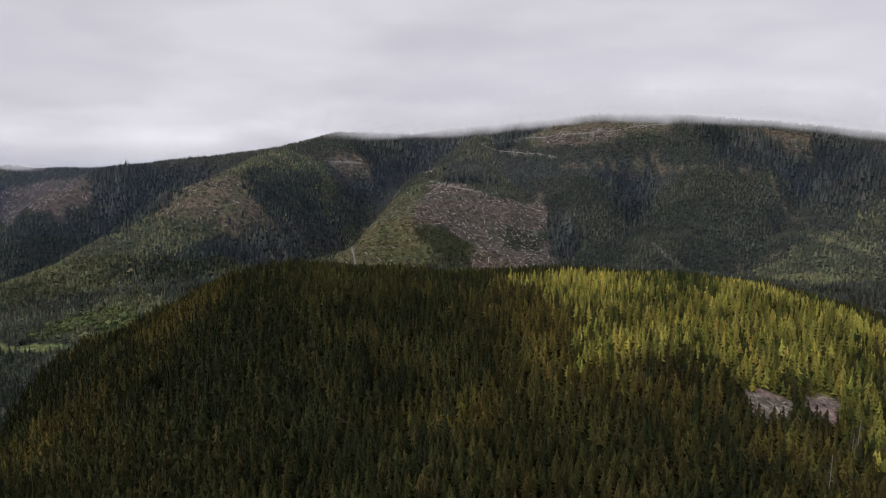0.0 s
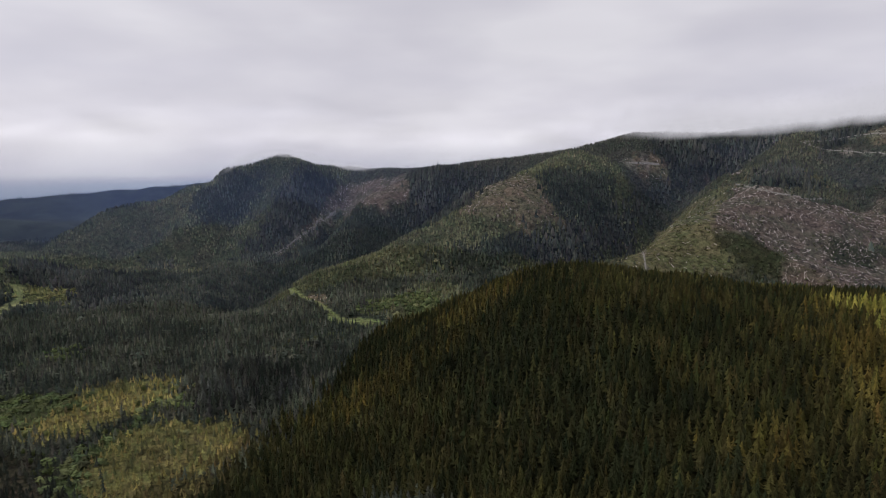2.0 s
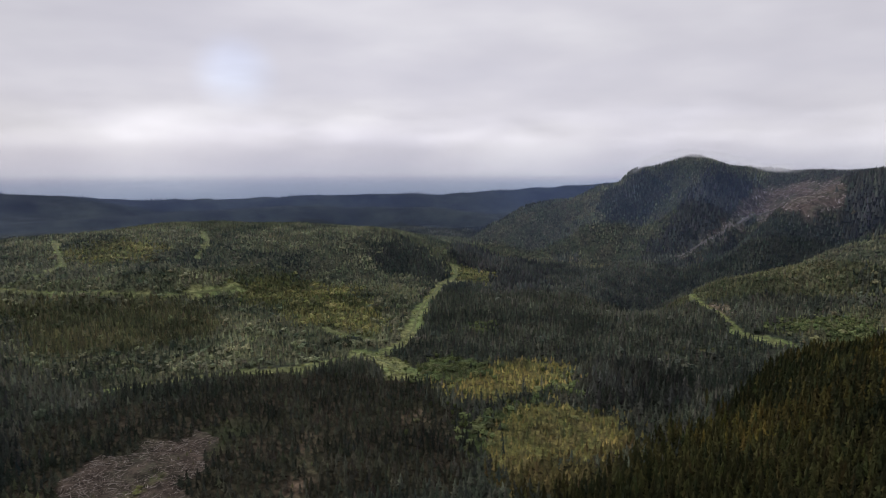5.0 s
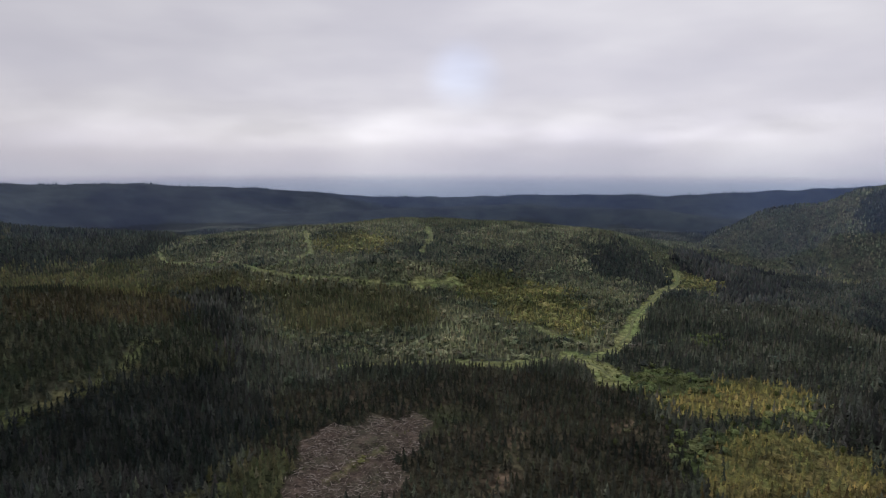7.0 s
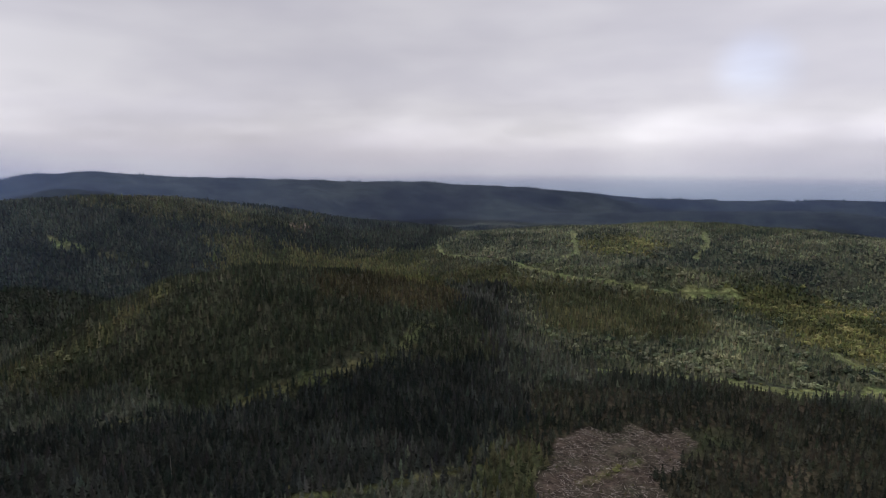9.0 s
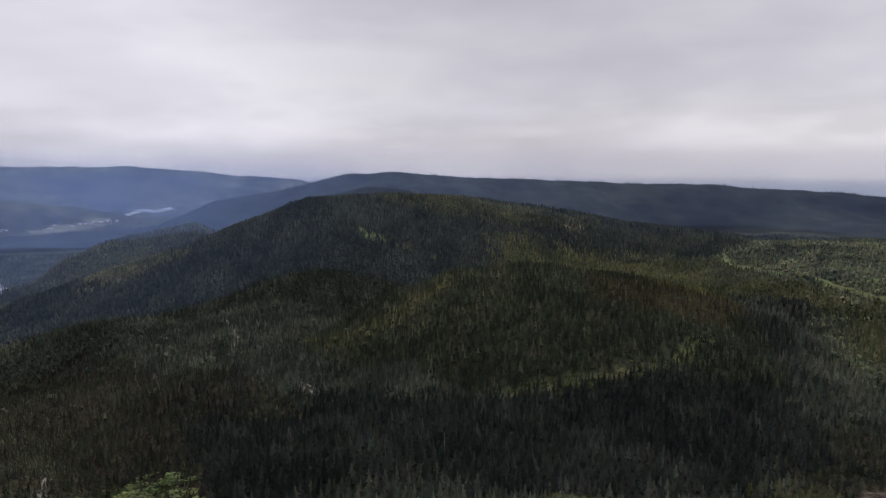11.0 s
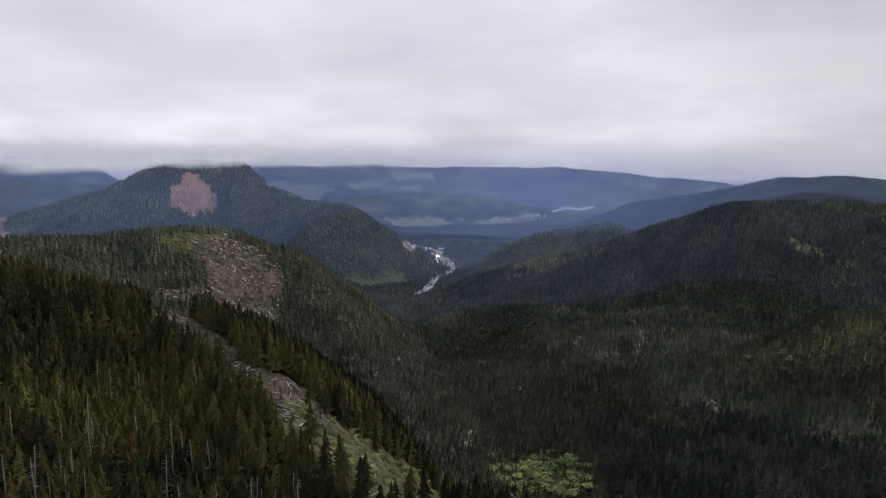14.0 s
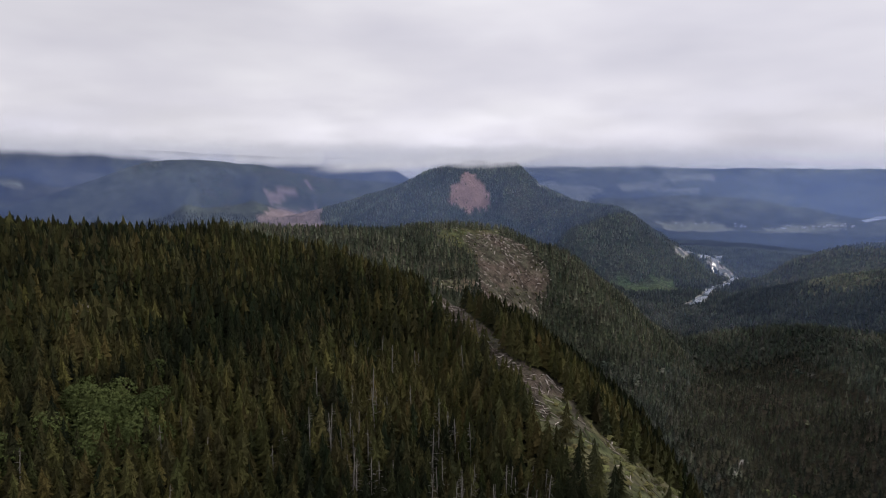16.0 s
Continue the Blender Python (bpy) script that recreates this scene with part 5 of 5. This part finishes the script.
def village():
    kinds = [house_thing(rng, False), house_thing(rng, True)]
    made = 0
    for cx, cy, across, deep, count in ((-1457, -3558, 93, 24, 24), (-1573, -3537, 46, 28, 8), (-1105, -3604, 32, 42, 5), (-1275, -3594, 19, 23, 3), (-836, -3692, 94, 26, 5), (-1016, -3674, 76, 21, 3)):
        for _ in range(count):
            u, v = rng.normal(0, across * 0.6), rng.normal(0, deep * 0.6)
            r = math.hypot(cx, cy)
            x, y = cx + (cy * u + cx * v) / r, cy + (cy * v - cx * u) / r
            m = pose(x, y, float(ground(x, y)), 0, 0, rng.uniform(0, 180)) @ Matrix.Scale(rng.uniform(0.6, 0.9), 4)
            k = int(rng.random() < 0.18)
            if made < 2:
                kinds[made].matrix_basis = m
            else:
                copy_thing(kinds[k], m)
            made += 1


village()


# ---- broadleaf trees ----
def broadleaf_thing(seed):
    g = np.random.default_rng(seed)
    t = tagged(new("broadleaf_tree"), "leafy light green alder with a rounded crown among firs", "tree", "alders on the slope")
    part("trunk", obj_mesh("trunk", *stem(0.55, 0.022, 0.01, 6, 3, 0.02), BARK), t)
    for k in range(4):
        a = g.random() * 6.28
        part("limb", obj_mesh("limb", *stem(0.38, 0.011, 0.004, 5, 2, 0.03, (0, 0, g.uniform(0.3, 0.5)), (math.cos(a), math.sin(a), 1.1)), BARK), t)
    v, f = broadleaf(620, seed, 0.042)
    part("crown", obj_mesh("crown", v, f, LEAF_NEAR), t)
    return t


def alders():
    kinds, first, made = [broadleaf_thing(500 + k) for k in range(4)], [], 0
    for az, r, spread, count, tall in ((216.4, 322, 14, 36, 19), (213.5, 372, 8, 6, 14), (160.5, 400, 16, 10, 9), (164, 430, 22, 8, 9), (59, 600, 25, 12, 6), (64, 720, 40, 16, 6), (52, 700, 45, 12, 6)):
        for _ in range(count):
            x, y = -r * math.sin(radians(az)) + rng.normal(0, spread), r * math.cos(radians(az)) + rng.normal(0, spread)
            h = tall * rng.uniform(0.75, 1.2)
            m = pose(x, y, float(ground(x, y)) - 0.2, 0, 0, rng.uniform(0, 360)) @ Matrix.Diagonal((h * 1.15, h * 1.15, h, 1))
            if made < len(kinds):
                first.append(m)
            else:
                copy_thing(kinds[made % len(kinds)], m)
            made += 1
    for t, m in zip(kinds, first):
        t.matrix_basis = m


alders()


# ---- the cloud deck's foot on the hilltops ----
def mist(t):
    """Low cloud that glows by itself at about the sky's brightness: thins to nothing at its foot."""
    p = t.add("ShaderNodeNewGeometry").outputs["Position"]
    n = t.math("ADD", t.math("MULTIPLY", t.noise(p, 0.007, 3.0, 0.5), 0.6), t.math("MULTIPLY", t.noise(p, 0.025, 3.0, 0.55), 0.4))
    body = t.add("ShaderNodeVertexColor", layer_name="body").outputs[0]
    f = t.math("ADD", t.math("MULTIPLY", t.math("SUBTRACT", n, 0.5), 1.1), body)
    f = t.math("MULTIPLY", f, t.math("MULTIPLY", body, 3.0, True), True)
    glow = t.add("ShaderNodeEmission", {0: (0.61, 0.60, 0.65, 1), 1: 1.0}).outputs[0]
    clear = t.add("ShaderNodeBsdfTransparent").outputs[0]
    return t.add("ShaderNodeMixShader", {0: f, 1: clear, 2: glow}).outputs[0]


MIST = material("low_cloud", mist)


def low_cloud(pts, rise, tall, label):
    """A self-glowing upright sheet of cloud along a hill crest; pts give its foot."""
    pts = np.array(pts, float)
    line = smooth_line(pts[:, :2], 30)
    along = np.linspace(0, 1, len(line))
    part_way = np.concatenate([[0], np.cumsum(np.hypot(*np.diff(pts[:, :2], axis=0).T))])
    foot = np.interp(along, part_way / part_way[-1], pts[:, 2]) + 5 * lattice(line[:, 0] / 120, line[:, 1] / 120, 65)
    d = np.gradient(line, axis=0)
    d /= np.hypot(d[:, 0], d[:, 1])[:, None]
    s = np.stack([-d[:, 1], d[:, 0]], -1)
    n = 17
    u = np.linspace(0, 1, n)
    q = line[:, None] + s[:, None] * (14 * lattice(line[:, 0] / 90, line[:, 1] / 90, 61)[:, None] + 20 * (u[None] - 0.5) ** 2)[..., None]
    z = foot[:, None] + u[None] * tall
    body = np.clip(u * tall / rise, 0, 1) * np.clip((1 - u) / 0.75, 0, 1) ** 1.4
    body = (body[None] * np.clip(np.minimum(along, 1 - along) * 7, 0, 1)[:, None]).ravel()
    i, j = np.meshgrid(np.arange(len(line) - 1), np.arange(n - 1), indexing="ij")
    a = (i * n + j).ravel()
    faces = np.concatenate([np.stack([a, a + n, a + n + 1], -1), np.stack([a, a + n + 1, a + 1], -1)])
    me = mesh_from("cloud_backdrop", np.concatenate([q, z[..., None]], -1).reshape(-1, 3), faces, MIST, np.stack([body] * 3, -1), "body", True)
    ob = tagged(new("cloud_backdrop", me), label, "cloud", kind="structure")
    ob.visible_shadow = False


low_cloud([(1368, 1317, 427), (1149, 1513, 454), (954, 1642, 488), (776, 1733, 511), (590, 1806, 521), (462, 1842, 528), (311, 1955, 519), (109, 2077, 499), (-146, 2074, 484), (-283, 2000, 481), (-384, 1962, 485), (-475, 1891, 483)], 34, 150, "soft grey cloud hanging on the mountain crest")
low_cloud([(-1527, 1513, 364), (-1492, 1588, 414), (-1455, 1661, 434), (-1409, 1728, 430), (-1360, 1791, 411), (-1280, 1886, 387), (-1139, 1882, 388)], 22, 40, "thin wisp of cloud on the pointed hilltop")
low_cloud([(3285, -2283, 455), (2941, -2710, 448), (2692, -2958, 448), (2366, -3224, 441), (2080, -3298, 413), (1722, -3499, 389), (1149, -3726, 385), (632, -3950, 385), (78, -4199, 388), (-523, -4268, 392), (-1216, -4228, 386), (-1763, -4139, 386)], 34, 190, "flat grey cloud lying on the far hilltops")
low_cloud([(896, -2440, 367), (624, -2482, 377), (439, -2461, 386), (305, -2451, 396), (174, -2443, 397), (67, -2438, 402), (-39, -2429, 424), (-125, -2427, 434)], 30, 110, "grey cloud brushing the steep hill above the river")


# ---- haze between the hills ----
def haze(t):
    """Thin moist air: lets nearly all light through and scatters a little of the blue."""
    p = t.add("ShaderNodeNewGeometry").outputs["Position"]
    n = t.noise(p, 0.0022, 3.0, 0.5)
    body = t.add("ShaderNodeVertexColor", layer_name="body").outputs[0]
    f = t.math("MULTIPLY", body, t.math("ADD", t.math("MULTIPLY", n, 0.9), 0.55), True)
    front = t.add("ShaderNodeBsdfDiffuse", {0: (0.30, 0.45, 0.90, 1)}).outputs[0]
    back = t.add("ShaderNodeBsdfTranslucent", {0: (0.30, 0.45, 0.90, 1)}).outputs[0]
    air = t.add("ShaderNodeMixShader", {0: 0.5, 1: front, 2: back}).outputs[0]
    return t.add("ShaderNodeMixShader", {0: f, 1: t.add("ShaderNodeBsdfTransparent").outputs[0], 2: air}).outputs[0]


HAZE = material("haze", haze)


def haze_veil(distance, density):
    """A ring of haze over the land; thickest over the river, thinnest over the dry western valley."""
    az = np.arange(-42, 232, 1.0)
    r = distance * (1 + 0.04 * np.sin(np.radians(az * 5)) + 0.03 * np.sin(np.radians(az * 11 + 40)))
    x, y = -r * np.sin(np.radians(az)), r * np.cos(np.radians(az))
    foot = ground(x, y) - 15
    u = np.linspace(0, 1, 13)
    z = foot[:, None] + u[None] * (620 - foot)[:, None]
    share = np.interp(az, (0, 40, 60, 110, 135, 150, 200), (0.6, 0.55, 0.32, 0.29, 0.60, 1.3, 1.2))
    body = density * share[:, None] * np.clip((560 - z) / 190, 0, 1) ** 1.5
    n = len(u)
    i, j = np.meshgrid(np.arange(len(az) - 1), np.arange(n - 1), indexing="ij")
    a = (i * n + j).ravel()
    faces = np.concatenate([np.stack([a, a + n, a + n + 1], -1), np.stack([a, a + n + 1, a + 1], -1)])
    verts = np.stack([np.repeat(x, n), np.repeat(y, n), z.ravel()], -1)
    me = mesh_from("haze_backdrop", verts, faces, HAZE, np.stack([body.ravel()] * 3, -1), "body", True)
    tagged(new("haze_backdrop", me), "faint blue haze hanging between the hills", "haze", kind="structure")


for distance, density in ((1300, 0.045), (1780, 0.05), (2050, 0.115), (3000, 0.195), (3950, 0.22)):
    haze_veil(distance, density)
